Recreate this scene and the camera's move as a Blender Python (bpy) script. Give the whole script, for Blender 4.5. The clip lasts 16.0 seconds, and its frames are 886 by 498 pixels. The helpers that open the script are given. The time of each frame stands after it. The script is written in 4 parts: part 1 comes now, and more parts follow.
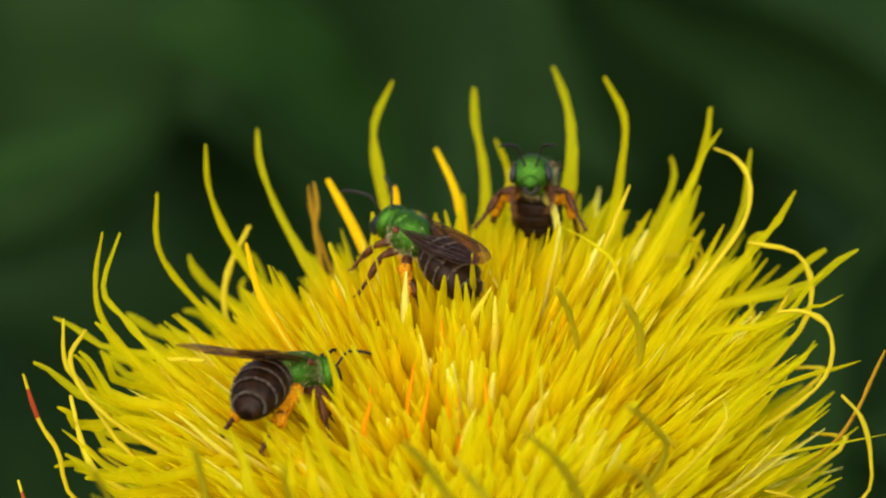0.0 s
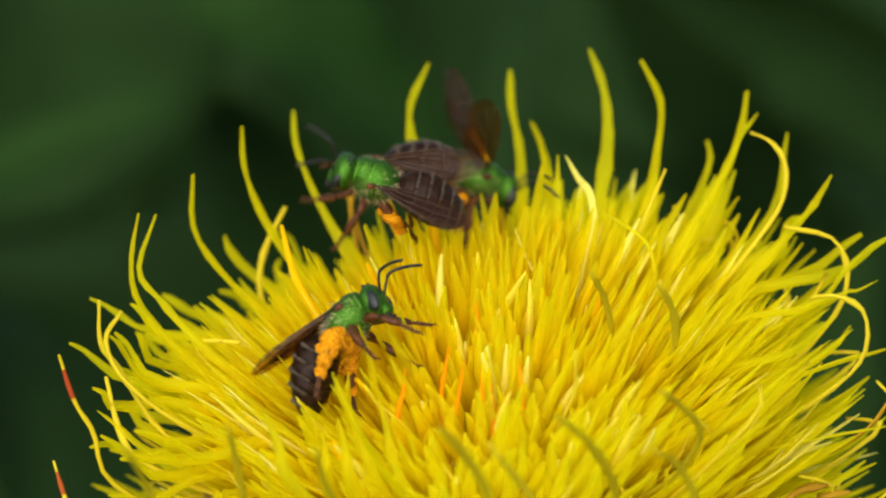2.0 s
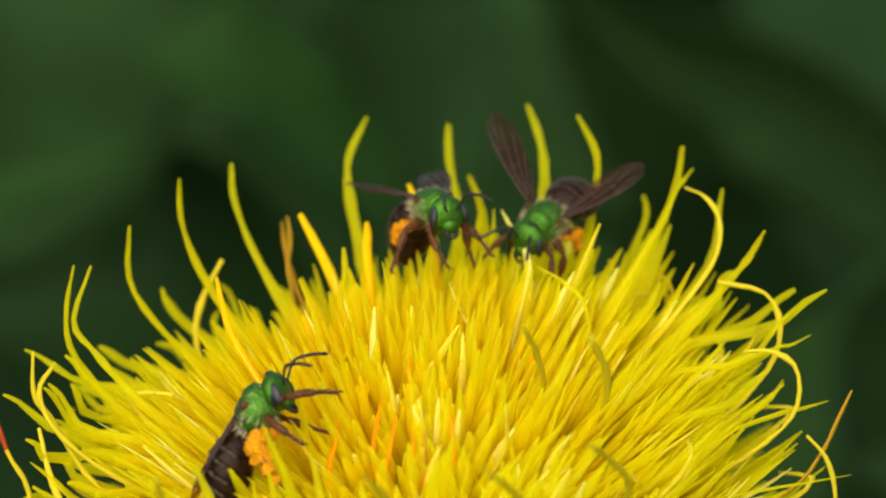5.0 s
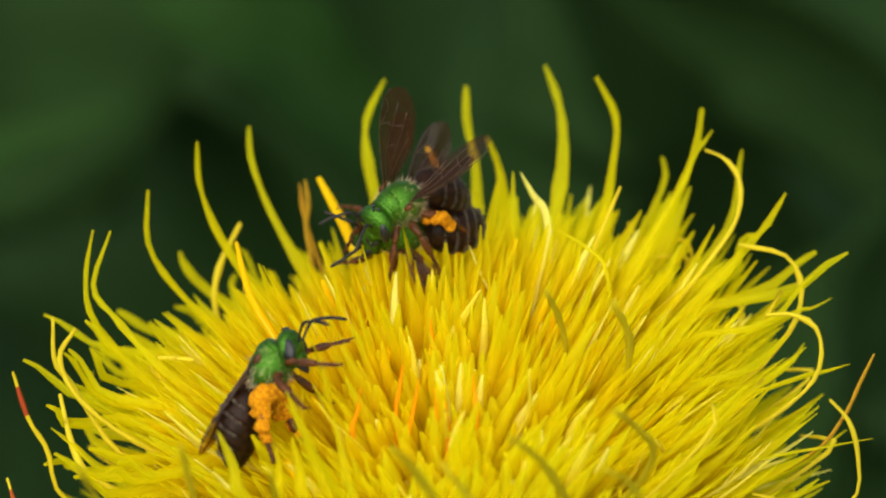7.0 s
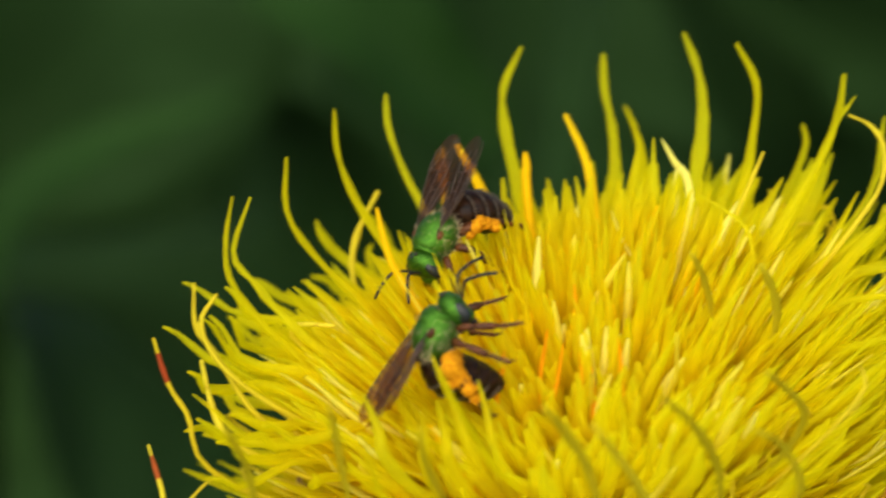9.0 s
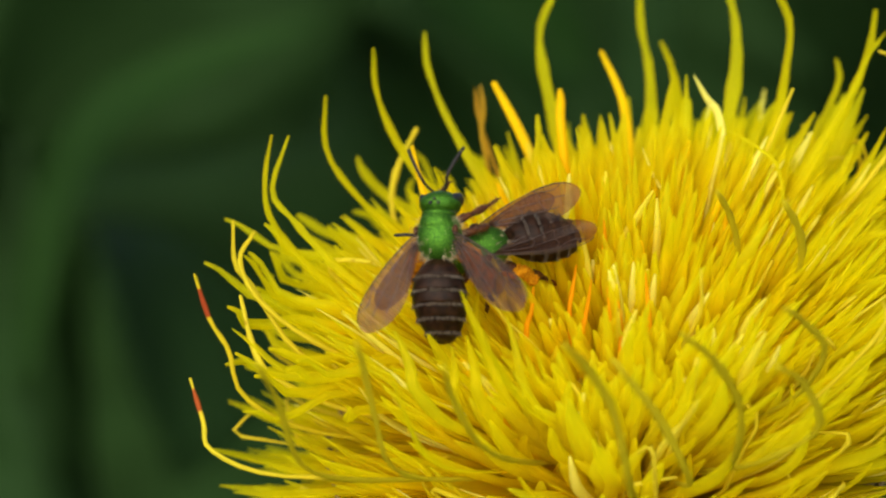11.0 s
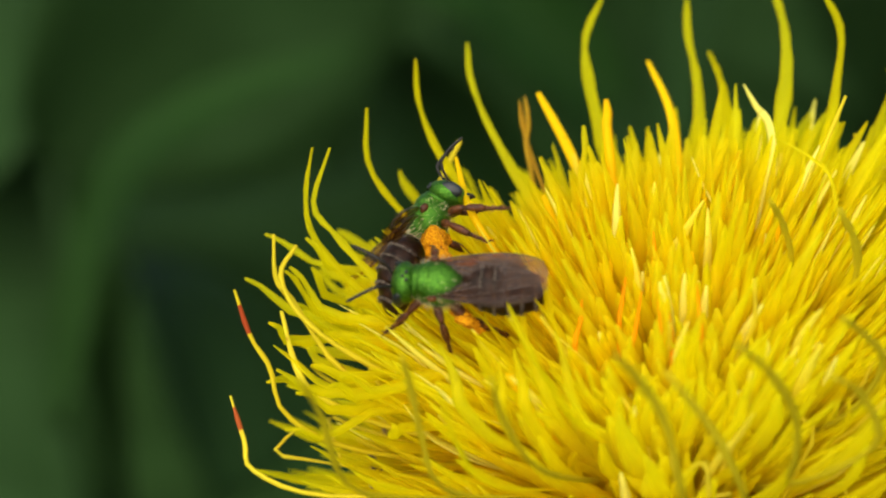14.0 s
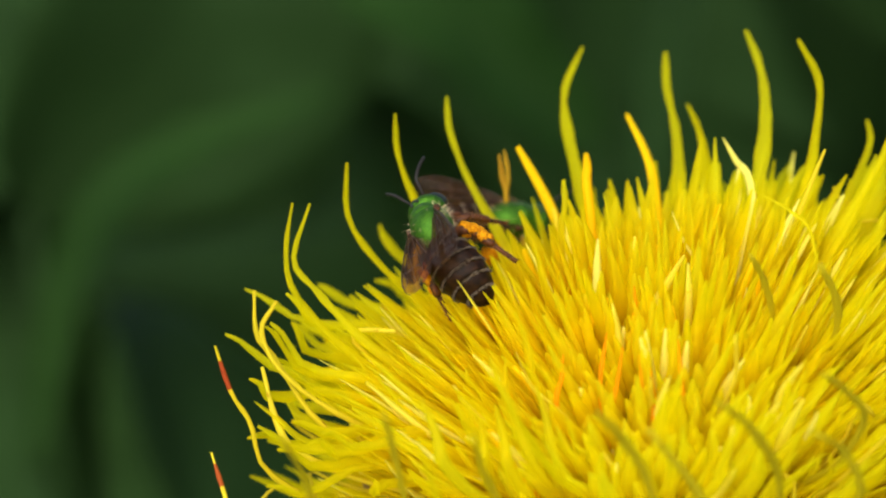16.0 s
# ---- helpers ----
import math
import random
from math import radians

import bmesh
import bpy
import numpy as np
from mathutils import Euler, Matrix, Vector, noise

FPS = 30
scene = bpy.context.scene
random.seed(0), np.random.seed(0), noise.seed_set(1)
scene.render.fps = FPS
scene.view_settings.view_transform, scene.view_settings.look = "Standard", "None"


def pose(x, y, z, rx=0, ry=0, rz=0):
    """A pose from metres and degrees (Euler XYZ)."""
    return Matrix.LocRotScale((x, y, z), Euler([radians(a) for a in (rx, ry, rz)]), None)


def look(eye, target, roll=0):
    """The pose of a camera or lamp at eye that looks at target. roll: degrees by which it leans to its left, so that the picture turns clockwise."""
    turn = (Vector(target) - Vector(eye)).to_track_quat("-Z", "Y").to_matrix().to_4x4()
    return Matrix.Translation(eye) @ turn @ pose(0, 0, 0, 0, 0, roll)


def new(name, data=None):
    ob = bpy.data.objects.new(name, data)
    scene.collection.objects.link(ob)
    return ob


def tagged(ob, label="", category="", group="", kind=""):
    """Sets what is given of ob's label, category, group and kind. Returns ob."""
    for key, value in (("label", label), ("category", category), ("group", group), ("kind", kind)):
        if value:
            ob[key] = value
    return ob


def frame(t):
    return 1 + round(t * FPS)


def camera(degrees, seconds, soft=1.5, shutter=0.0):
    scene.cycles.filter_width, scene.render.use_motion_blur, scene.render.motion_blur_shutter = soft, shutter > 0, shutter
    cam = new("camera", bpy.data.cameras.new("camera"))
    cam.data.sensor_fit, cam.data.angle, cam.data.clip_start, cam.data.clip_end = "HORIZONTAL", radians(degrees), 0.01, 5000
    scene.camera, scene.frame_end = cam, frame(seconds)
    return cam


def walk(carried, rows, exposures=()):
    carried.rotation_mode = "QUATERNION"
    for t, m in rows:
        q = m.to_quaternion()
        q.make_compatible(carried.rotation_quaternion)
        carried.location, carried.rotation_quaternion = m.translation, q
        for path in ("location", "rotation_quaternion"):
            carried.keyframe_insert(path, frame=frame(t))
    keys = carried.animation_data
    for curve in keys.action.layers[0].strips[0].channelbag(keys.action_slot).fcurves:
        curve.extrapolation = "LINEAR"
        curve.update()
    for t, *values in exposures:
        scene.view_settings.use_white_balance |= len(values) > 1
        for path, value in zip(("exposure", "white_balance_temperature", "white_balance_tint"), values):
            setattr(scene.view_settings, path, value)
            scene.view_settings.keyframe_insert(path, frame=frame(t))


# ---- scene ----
S = 0.001                      # one millimetre
HEAD = Vector((0, 0, 0.9))     # the middle of the flower head's rim, 0.9 m over the ground


def mm(x, y, z, rx=0, ry=0, rz=0):
    """A pose from millimetres in the flower's space and degrees."""
    return pose(x * S, y * S, z * S + HEAD.z, rx, ry, rz)


# ---- camera ----
cam = camera(18.0, 16.0, 2.1, 0.5)
cam.data.dof.use_dof = True
cam.data.dof.focus_distance = 0.182
cam.data.dof.aperture_fstop = 32.0
walk(cam, [
    (0.0, mm(-0.00, -176.16, 71.18, 71.232, -0.299, 0.140)),
    (0.5, mm(0.11, -175.83, 70.22, 71.387, -0.342, 0.195)),
    (1.0, mm(-0.74, -177.36, 71.57, 71.574, -0.546, 0.153)),
    (1.5, mm(-0.35, -177.63, 71.51, 71.160, -0.375, 0.661)),
    (2.0, mm(0.06, -176.05, 71.83, 70.680, -0.325, 0.934)),
    (2.5, mm(-0.06, -177.09, 73.79, 71.037, -0.345, 1.676)),
    (3.0, mm(0.49, -176.95, 72.13, 71.455, -0.602, 1.039)),
    (3.5, mm(1.77, -178.01, 72.95, 71.365, -0.630, 0.718)),
    (4.0, mm(2.30, -178.95, 72.81, 71.719, -0.669, 0.129)),
    (4.2, mm(2.52, -178.44, 71.66, 71.843, -0.914, 0.281)),
    (6.3, mm(1.00, -176.04, 72.61, 71.198, -0.579, 0.526)),
    (6.5, mm(0.84, -176.26, 72.63, 70.928, -0.696, 0.513)),
    (7.0, mm(0.47, -175.77, 72.79, 70.737, -0.682, 0.215)),
    (7.5, mm(0.81, -175.72, 71.74, 71.441, -0.207, 1.234)),
    (8.0, mm(-0.87, -175.26, 71.77, 70.914, -0.278, 1.087)),
    (8.5, mm(-1.47, -175.56, 71.50, 71.193, -0.181, 1.446)),
    (9.0, mm(-2.65, -175.21, 70.01, 70.766, 0.018, 2.018)),
    (9.2, mm(-2.74, -175.94, 70.37, 70.572, 0.417, 2.876)),
    (11.3, mm(2.59, -178.23, 72.55, 69.027, 0.950, 3.738)),
    (11.5, mm(3.05, -176.55, 72.00, 69.268, 0.957, 3.389)),
    (12.0, mm(1.00, -176.13, 72.34, 68.980, 0.900, 3.434)),
    (12.5, mm(1.08, -176.47, 71.83, 69.576, 1.415, 4.290)),
    (13.0, mm(1.06, -175.78, 70.40, 69.666, 1.402, 4.076)),
    (13.5, mm(-0.04, -175.04, 69.91, 69.811, 1.537, 4.242)),
    (14.0, mm(0.60, -174.79, 69.65, 69.822, 1.537, 4.290)),
    (14.5, mm(1.00, -174.03, 69.62, 70.063, 1.497, 3.938)),
    (15.0, mm(0.52, -174.57, 70.45, 70.357, 1.408, 3.811)),
    (15.5, mm(-0.42, -175.29, 70.93, 70.166, 1.324, 3.415)),
    (16.0, mm(0.22, -174.43, 70.75, 70.577, 1.560, 3.731)),
], [(0.0, 0.02), (1.5, 0.05), (3.2, 0.20), (4.2, 0.20), (6.5, 0.08), (9.2, 0.08), (12.0, 0.0), (14.3, 0.18), (16.0, 0.18)])

# ---- world and sun: a bright, thinly clouded day ----
SUN_UP, SUN_ROUND = 40.0, 194.0
world = bpy.data.worlds.new("world")
scene.world = world
world.use_nodes = True
wn = world.node_tree.nodes
sky = wn.new("ShaderNodeTexSky")
sky.sky_type, sky.sun_disc = "NISHITA", False
sky.sun_elevation, sky.sun_rotation = radians(SUN_UP), radians(SUN_ROUND)
sky.air_density, sky.dust_density = 1.0, 3.0
world.node_tree.links.new(sky.outputs["Color"], wn["Background"].inputs["Color"])
wn["Background"].inputs["Strength"].default_value = 0.15
sun = new("sun", bpy.data.lights.new("sun", "SUN"))
sun.data.energy, sun.data.angle, sun.data.color = 4.65, radians(110), (1.0, 0.94, 0.84)
sun_way = Vector((math.sin(radians(SUN_ROUND)) * math.cos(radians(SUN_UP)), math.cos(radians(SUN_ROUND)) * math.cos(radians(SUN_UP)), math.sin(radians(SUN_UP))))
sun.matrix_basis = look(sun_way * 3 + HEAD, HEAD)


# ---- materials ----
def material(name):
    m = bpy.data.materials.new(name)
    m.use_nodes = True
    nt = m.node_tree
    return m, nt, nt.nodes["Principled BSDF"], nt.nodes["Material Output"]


def noise_ramp(nt, scale, stops, detail=4.0, kind="noise", stretch=None):
    """A colour ramp over noise in the thing's own space; scale in features per metre."""
    co = nt.nodes.new("ShaderNodeTexCoord")
    src = co.outputs["Object"]
    if stretch:
        mp = nt.nodes.new("ShaderNodeMapping")
        mp.inputs["Scale"].default_value = stretch
        nt.links.new(src, mp.inputs["Vector"])
        src = mp.outputs["Vector"]
    tex = nt.nodes.new("ShaderNodeTexNoise" if kind == "noise" else "ShaderNodeTexVoronoi")
    tex.inputs["Scale"].default_value = scale
    if kind == "noise":
        tex.inputs["Detail"].default_value = detail
    nt.links.new(src, tex.inputs["Vector"])
    ramp = nt.nodes.new("ShaderNodeValToRGB")
    while len(ramp.color_ramp.elements) < len(stops):
        ramp.color_ramp.elements.new(0.5)
    for el, (p, c) in zip(ramp.color_ramp.elements, stops):
        el.position, el.color = p, (*c, 1)
    out = tex.outputs["Fac"] if kind == "noise" else tex.outputs["Distance"]
    nt.links.new(out, ramp.inputs["Fac"])
    return ramp.outputs["Color"], out


def bump(nt, height, bsdf, strength, distance):
    b = nt.nodes.new("ShaderNodeBump")
    b.inputs["Strength"].default_value, b.inputs["Distance"].default_value = strength, distance
    nt.links.new(height, b.inputs["Height"])
    nt.links.new(b.outputs["Normal"], bsdf.inputs["Normal"])


def mix_colour(nt, fac, a, b, mode="MIX"):
    m = nt.nodes.new("ShaderNodeMix")
    m.data_type, m.blend_type = "RGBA", mode
    for socket, v in ((m.inputs[0], fac), (m.inputs[6], a), (m.inputs[7], b)):
        if isinstance(v, bpy.types.NodeSocket):
            nt.links.new(v, socket)
        elif isinstance(v, tuple):
            socket.default_value = (*v, 1)
        else:
            socket.default_value = v
    return m.outputs[2]


def piece_random(nt):
    """A random value for each loose piece, whether an object of its own or an island."""
    info, geo = nt.nodes.new("ShaderNodeObjectInfo"), nt.nodes.new("ShaderNodeNewGeometry")
    add = nt.nodes.new("ShaderNodeMath")
    add.operation = "ADD"
    nt.links.new(info.outputs["Random"], add.inputs[0])
    nt.links.new(geo.outputs["Random Per Island"], add.inputs[1])
    fract = nt.nodes.new("ShaderNodeMath")
    fract.operation = "FRACT"
    nt.links.new(add.outputs[0], fract.inputs[0])
    return fract.outputs[0]


def petal_material(name, dark, light, through_light=0.4, speck=(0.55, 0.30, 0.01), root=None):
    """Thin petal tissue: matt, streaked along its length, light shines through."""
    m, nt, p, out = material(name)
    rnd = piece_random(nt)
    base = mix_colour(nt, rnd, dark, light)
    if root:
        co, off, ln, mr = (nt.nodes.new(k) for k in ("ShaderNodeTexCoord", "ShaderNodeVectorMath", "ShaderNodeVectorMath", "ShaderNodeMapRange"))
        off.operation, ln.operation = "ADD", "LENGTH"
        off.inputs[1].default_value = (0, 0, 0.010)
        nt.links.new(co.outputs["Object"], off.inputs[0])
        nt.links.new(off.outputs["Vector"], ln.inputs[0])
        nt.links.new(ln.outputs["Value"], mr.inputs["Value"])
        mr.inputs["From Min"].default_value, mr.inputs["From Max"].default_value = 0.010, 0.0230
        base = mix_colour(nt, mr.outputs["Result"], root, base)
    streak, h = noise_ramp(nt, 2600, [(0.3, (0.95, 0.93, 0.85)), (0.7, (1, 1, 1))], 3, stretch=(1, 1, 0.16))
    base = mix_colour(nt, 0.7, base, streak, "MULTIPLY")
    spots, _ = noise_ramp(nt, 700, [(0.70, (0, 0, 0)), (0.80, (1, 1, 1))], 2)
    base = mix_colour(nt, spots, base, speck)
    nt.links.new(base, p.inputs["Base Color"])
    p.inputs["Roughness"].default_value = 0.55
    p.inputs["Specular IOR Level"].default_value = 0.07
    bump(nt, h, p, 0.2, 0.0001)
    tr = nt.nodes.new("ShaderNodeBsdfTranslucent")
    nt.links.new(base, tr.inputs["Color"])
    mx = nt.nodes.new("ShaderNodeMixShader")
    mx.inputs[0].default_value = through_light
    nt.links.new(p.outputs[0], mx.inputs[1])
    nt.links.new(tr.outputs[0], mx.inputs[2])
    clear, thin = nt.nodes.new("ShaderNodeBsdfTransparent"), nt.nodes.new("ShaderNodeMixShader")
    nt.links.new(base, clear.inputs["Color"])
    thin.inputs[0].default_value = 0.58 * through_light
    nt.links.new(mx.outputs[0], thin.inputs[1])
    nt.links.new(clear.outputs[0], thin.inputs[2])
    nt.links.new(thin.outputs[0], out.inputs["Surface"])
    return m


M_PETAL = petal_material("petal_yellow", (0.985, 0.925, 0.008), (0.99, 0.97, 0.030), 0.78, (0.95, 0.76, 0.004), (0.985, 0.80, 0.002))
M_PALE = petal_material("petal_pale", (0.95, 0.89, 0.08), (0.96, 0.93, 0.26), 0.5)
M_ORANGE = petal_material("petal_orange", (0.94, 0.66, 0.002), (0.96, 0.76, 0.004), 0.45)
M_DEEP = petal_material("petal_deep_orange", (0.92, 0.46, 0.002), (0.94, 0.58, 0.003), 0.5)
M_STYLE = petal_material("style_yellow", (0.68, 0.56, 0.012), (0.82, 0.72, 0.04), 0.35, (0.35, 0.17, 0.01))
M_STALK = petal_material("style_olive", (0.52, 0.45, 0.010), (0.66, 0.58, 0.018), 0.35, (0.25, 0.14, 0.01))
M_BROWN = petal_material("petal_withered", (0.30, 0.16, 0.01), (0.46, 0.28, 0.015), 0.2, (0.15, 0.05, 0.01))
M_RED = petal_material("petal_red_tip", (0.32, 0.05, 0.012), (0.40, 0.09, 0.02), 0.2, (0.18, 0.03, 0.01))


def rough_material(name, stops, scale, rough=0.6, metal=0.0, relief=0.4, depth=0.0001, kind="noise", spec=0.5, stretch=None):
    m, nt, p, _ = material(name)
    col, h = noise_ramp(nt, scale, stops, 5, kind, stretch)
    nt.links.new(col, p.inputs["Base Color"])
    p.inputs["Roughness"].default_value, p.inputs["Metallic"].default_value = rough, metal
    p.inputs["Specular IOR Level"].default_value = spec
    bump(nt, h, p, relief, depth)
    return m


M_CORE = rough_material("receptacle", [(0.3, (0.85, 0.42, 0.002)), (0.7, (0.92, 0.58, 0.003))], 900, 0.8, relief=0.8, depth=0.0004)
M_BRACT = rough_material("bract", [(0.3, (0.06, 0.05, 0.02)), (0.7, (0.26, 0.18, 0.08))], 500, 0.7)
M_STEM = rough_material("stem", [(0.3, (0.05, 0.09, 0.03)), (0.7, (0.10, 0.15, 0.05))], 300, 0.65, stretch=(1, 1, 0.1))
# leaf colours darker than real foliage: the shade back there is put into the colour
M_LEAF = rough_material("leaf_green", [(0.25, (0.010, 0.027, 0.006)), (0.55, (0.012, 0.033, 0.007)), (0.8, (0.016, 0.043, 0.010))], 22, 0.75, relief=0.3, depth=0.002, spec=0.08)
# a second, purer leaf green that stands in for a lit leaf edge
M_LIT_EDGE = rough_material("leaf_lit_edge_green", [(0.25, (0.006, 0.023, 0.002)), (0.55, (0.008, 0.028, 0.003)), (0.8, (0.011, 0.034, 0.005))], 22, 0.7, relief=0.3, depth=0.002, spec=0.08)
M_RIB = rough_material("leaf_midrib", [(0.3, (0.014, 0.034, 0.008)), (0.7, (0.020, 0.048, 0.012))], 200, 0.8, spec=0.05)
M_SOIL = rough_material("undergrowth", [(0.3, (0.011, 0.025, 0.006)), (0.6, (0.016, 0.037, 0.009)), (0.85, (0.021, 0.048, 0.011))], 9, 0.95, relief=1.0, depth=0.03, spec=0.0)
M_GREEN = rough_material("cuticle_green", [(0.0, (0.012, 0.048, 0.004)), (0.45, (0.032, 0.115, 0.008)), (0.9, (0.09, 0.22, 0.015))], 9000, 0.48, 0.85, 0.45, 0.00006, "voronoi")
M_ABDOMEN = rough_material("cuticle_dark", [(0.3, (0.005, 0.0028, 0.0016)), (0.7, (0.026, 0.011, 0.005))], 2600, 0.36, 0.0, 0.4, 0.00003, spec=0.10)
M_BAND = rough_material("pale_hair_band", [(0.3, (0.06, 0.046, 0.035)), (0.7, (0.19, 0.15, 0.11))], 9000, 0.8, relief=1.0, depth=0.0001)
M_EYE = rough_material("eye_facets", [(0.0, (0.016, 0.020, 0.020)), (0.6, (0.006, 0.008, 0.008))], 16000, 0.35, 0.0, 0.4, 0.00002, "voronoi", 0.35)
M_LEG = rough_material("leg_brown", [(0.3, (0.014, 0.005, 0.002)), (0.7, (0.11, 0.035, 0.007))], 3000, 0.5, spec=0.2, relief=0.5, depth=0.00004)
M_BLACK = rough_material("antenna_black", [(0.3, (0.006, 0.006, 0.006)), (0.7, (0.025, 0.021, 0.018))], 5000, 0.5, spec=0.2)
M_POLLEN = rough_material("pollen_orange", [(0.25, (0.42, 0.14, 0.0015)), (0.7, (0.64, 0.29, 0.005))], 6000, 0.95, relief=1.0, depth=0.00014, kind="voronoi", spec=0.1)
M_BRISTLE = rough_material("leg_hair", [(0.3, (0.10, 0.045, 0.012)), (0.7, (0.30, 0.15, 0.03))], 3000, 0.7)
M_HAIR = rough_material("hair_pale", [(0.3, (0.40, 0.32, 0.16)), (0.7, (0.62, 0.52, 0.32))], 3000, 0.7)
M_VEIN = rough_material("wing_vein", [(0.3, (0.012, 0.006, 0.003)), (0.7, (0.045, 0.020, 0.009))], 3000, 0.45)


def wing_material():
    m, nt, p, out = material("wing_membrane")
    col, h = noise_ramp(nt, 1500, [(0.3, (0.50, 0.33, 0.16)), (0.7, (0.74, 0.54, 0.28))], 3)
    tr = nt.nodes.new("ShaderNodeBsdfTransparent")
    nt.links.new(col, tr.inputs["Color"])
    p.inputs["Base Color"].default_value = (0.070, 0.034, 0.018, 1)
    p.inputs["Specular IOR Level"].default_value = 0.6
    p.inputs["Roughness"].default_value = 0.25
    bump(nt, h, p, 0.25, 0.0002)
    mx = nt.nodes.new("ShaderNodeMixShader")
    mx.inputs[0].default_value = 0.23
    nt.links.new(tr.outputs[0], mx.inputs[1])
    nt.links.new(p.outputs[0], mx.inputs[2])
    nt.links.new(mx.outputs[0], out.inputs["Surface"])
    return m


M_WING = wing_material()


# ---- mesh helpers ----
def mesh_of(name, verts, faces, materials, smooth=True, slots=None):
    me = bpy.data.meshes.new(name)
    me.from_pydata(verts, [], faces)
    for m in materials:
        me.materials.append(m)
    if smooth:
        me.polygons.foreach_set("use_smooth", [True] * len(faces))
    if slots:
        me.polygons.foreach_set("material_index", slots)
    me.update()
    return me


def part(name, mesh, parent, label="", m=None):
    ob = new(name, mesh)
    ob.parent = parent
    if m is not None:
        ob.matrix_basis = m
    return tagged(ob, label)


def spline(points, n):
    """n + 1 places along a smooth curve through the points."""
    pts = [Vector(p) for p in points]
    ext = [pts[0] * 2 - pts[1], *pts, pts[-1] * 2 - pts[-2]]
    out = []
    for i in range(n + 1):
        u = i / n * (len(pts) - 1)
        k = min(int(u), len(pts) - 2)
        f = u - k
        a, b, c, d = ext[k:k + 4]
        out.append(0.5 * (2 * b + (c - a) * f + (2 * a - 5 * b + 4 * c - d) * f * f + (3 * b - a - 3 * c + d) * f ** 3))
    return out


def tube(verts, faces, path, radii, sides=6, flat=1.0, across=None, channel=0.0):
    """Adds a closed tapering tube along the path. flat < 1 makes a strap whose width lies along across; channel folds its face."""
    start = len(verts)
    n = len(path)
    for i, p in enumerate(path):
        tan = (path[min(i + 1, n - 1)] - path[max(i - 1, 0)]).normalized()
        side = across if across is not None else Vector((0.31, 0.87, 0.38))
        u = (side - tan * side.dot(tan))
        u = u.normalized() if u.length > 1e-9 else tan.orthogonal().normalized()
        v = tan.cross(u)
        r = radii[i]
        for j in range(sides):
            a = 2 * math.pi * j / sides
            cu, cv = math.cos(a), math.sin(a) * flat
            verts.append(p + u * (r * cu) + v * (r * (cv + channel * cu * cu)))
    for i in range(n - 1):
        for j in range(sides):
            a, b = start + i * sides + j, start + i * sides + (j + 1) % sides
            faces.append((a, b, b + sides, a + sides))
    faces.append(tuple(start + j for j in reversed(range(sides))))
    faces.append(tuple(start + (n - 1) * sides + j for j in range(sides)))


def lathe(verts, faces, stations, sides=16):
    """Rings (x, z of the middle, half width y, half height z) along x, closed at both ends."""
    start = len(verts)
    for x, zc, wy, hz in stations:
        for j in range(sides):
            a = 2 * math.pi * j / sides
            verts.append(Vector((x * S, wy * S * math.cos(a), (zc + hz * math.sin(a)) * S)))
    for i in range(len(stations) - 1):
        for j in range(sides):
            a, b = start + i * sides + j, start + i * sides + (j + 1) % sides
            faces.append((a, b, b + sides, a + sides))
    faces.append(tuple(start + j for j in reversed(range(sides))))
    faces.append(tuple(start + (len(stations) - 1) * sides + j for j in range(sides)))


def egg(verts, faces, c, r, rings=10, sides=14, lump=0.0, seed=0):
    """An ellipsoid at c with half axes r (millimetres), optionally lumpy."""
    start = len(verts)
    for i in range(rings + 1):
        th = math.pi * (0.02 + 0.96 * i / rings)
        for j in range(sides):
            a = 2 * math.pi * j / sides
            d = Vector((math.cos(th), math.sin(th) * math.cos(a), math.sin(th) * math.sin(a)))
            k = 1 + lump * noise.noise(d * 2.3 + Vector((seed, 0, 0)))
            verts.append(Vector([(c[q] + d[q] * r[q] * k) * S for q in range(3)]))
    for i in range(rings):
        for j in range(sides):
            a, b = start + i * sides + j, start + i * sides + (j + 1) % sides
            faces.append((a, a + sides, b + sides, b))
    faces.append(tuple(start + j for j in range(sides)))
    faces.append(tuple(start + rings * sides + j for j in reversed(range(sides))))


# ---- the ground and the plants far behind ----
def build_ground():
    verts, faces, n = [], [], 48
    for i in range(n + 1):
        for j in range(n + 1):
            x, y = ((2 * k / n - 1) for k in (i, j))
            x, y = (math.copysign(abs(k) ** 3 * 60, k) for k in (x, y))
            verts.append(Vector((x, y, 0.05 * noise.noise(Vector((x * 2, y * 2, 0))))))
    for i in range(n):
        for j in range(n):
            a = i * (n + 1) + j
            faces.append((a, a + n + 1, a + n + 2, a + 1))
    tagged(new("ground", mesh_of("ground", verts, faces, [M_SOIL])), "dark green undergrowth and soil under the plants", "ground", kind="structure")


build_ground()


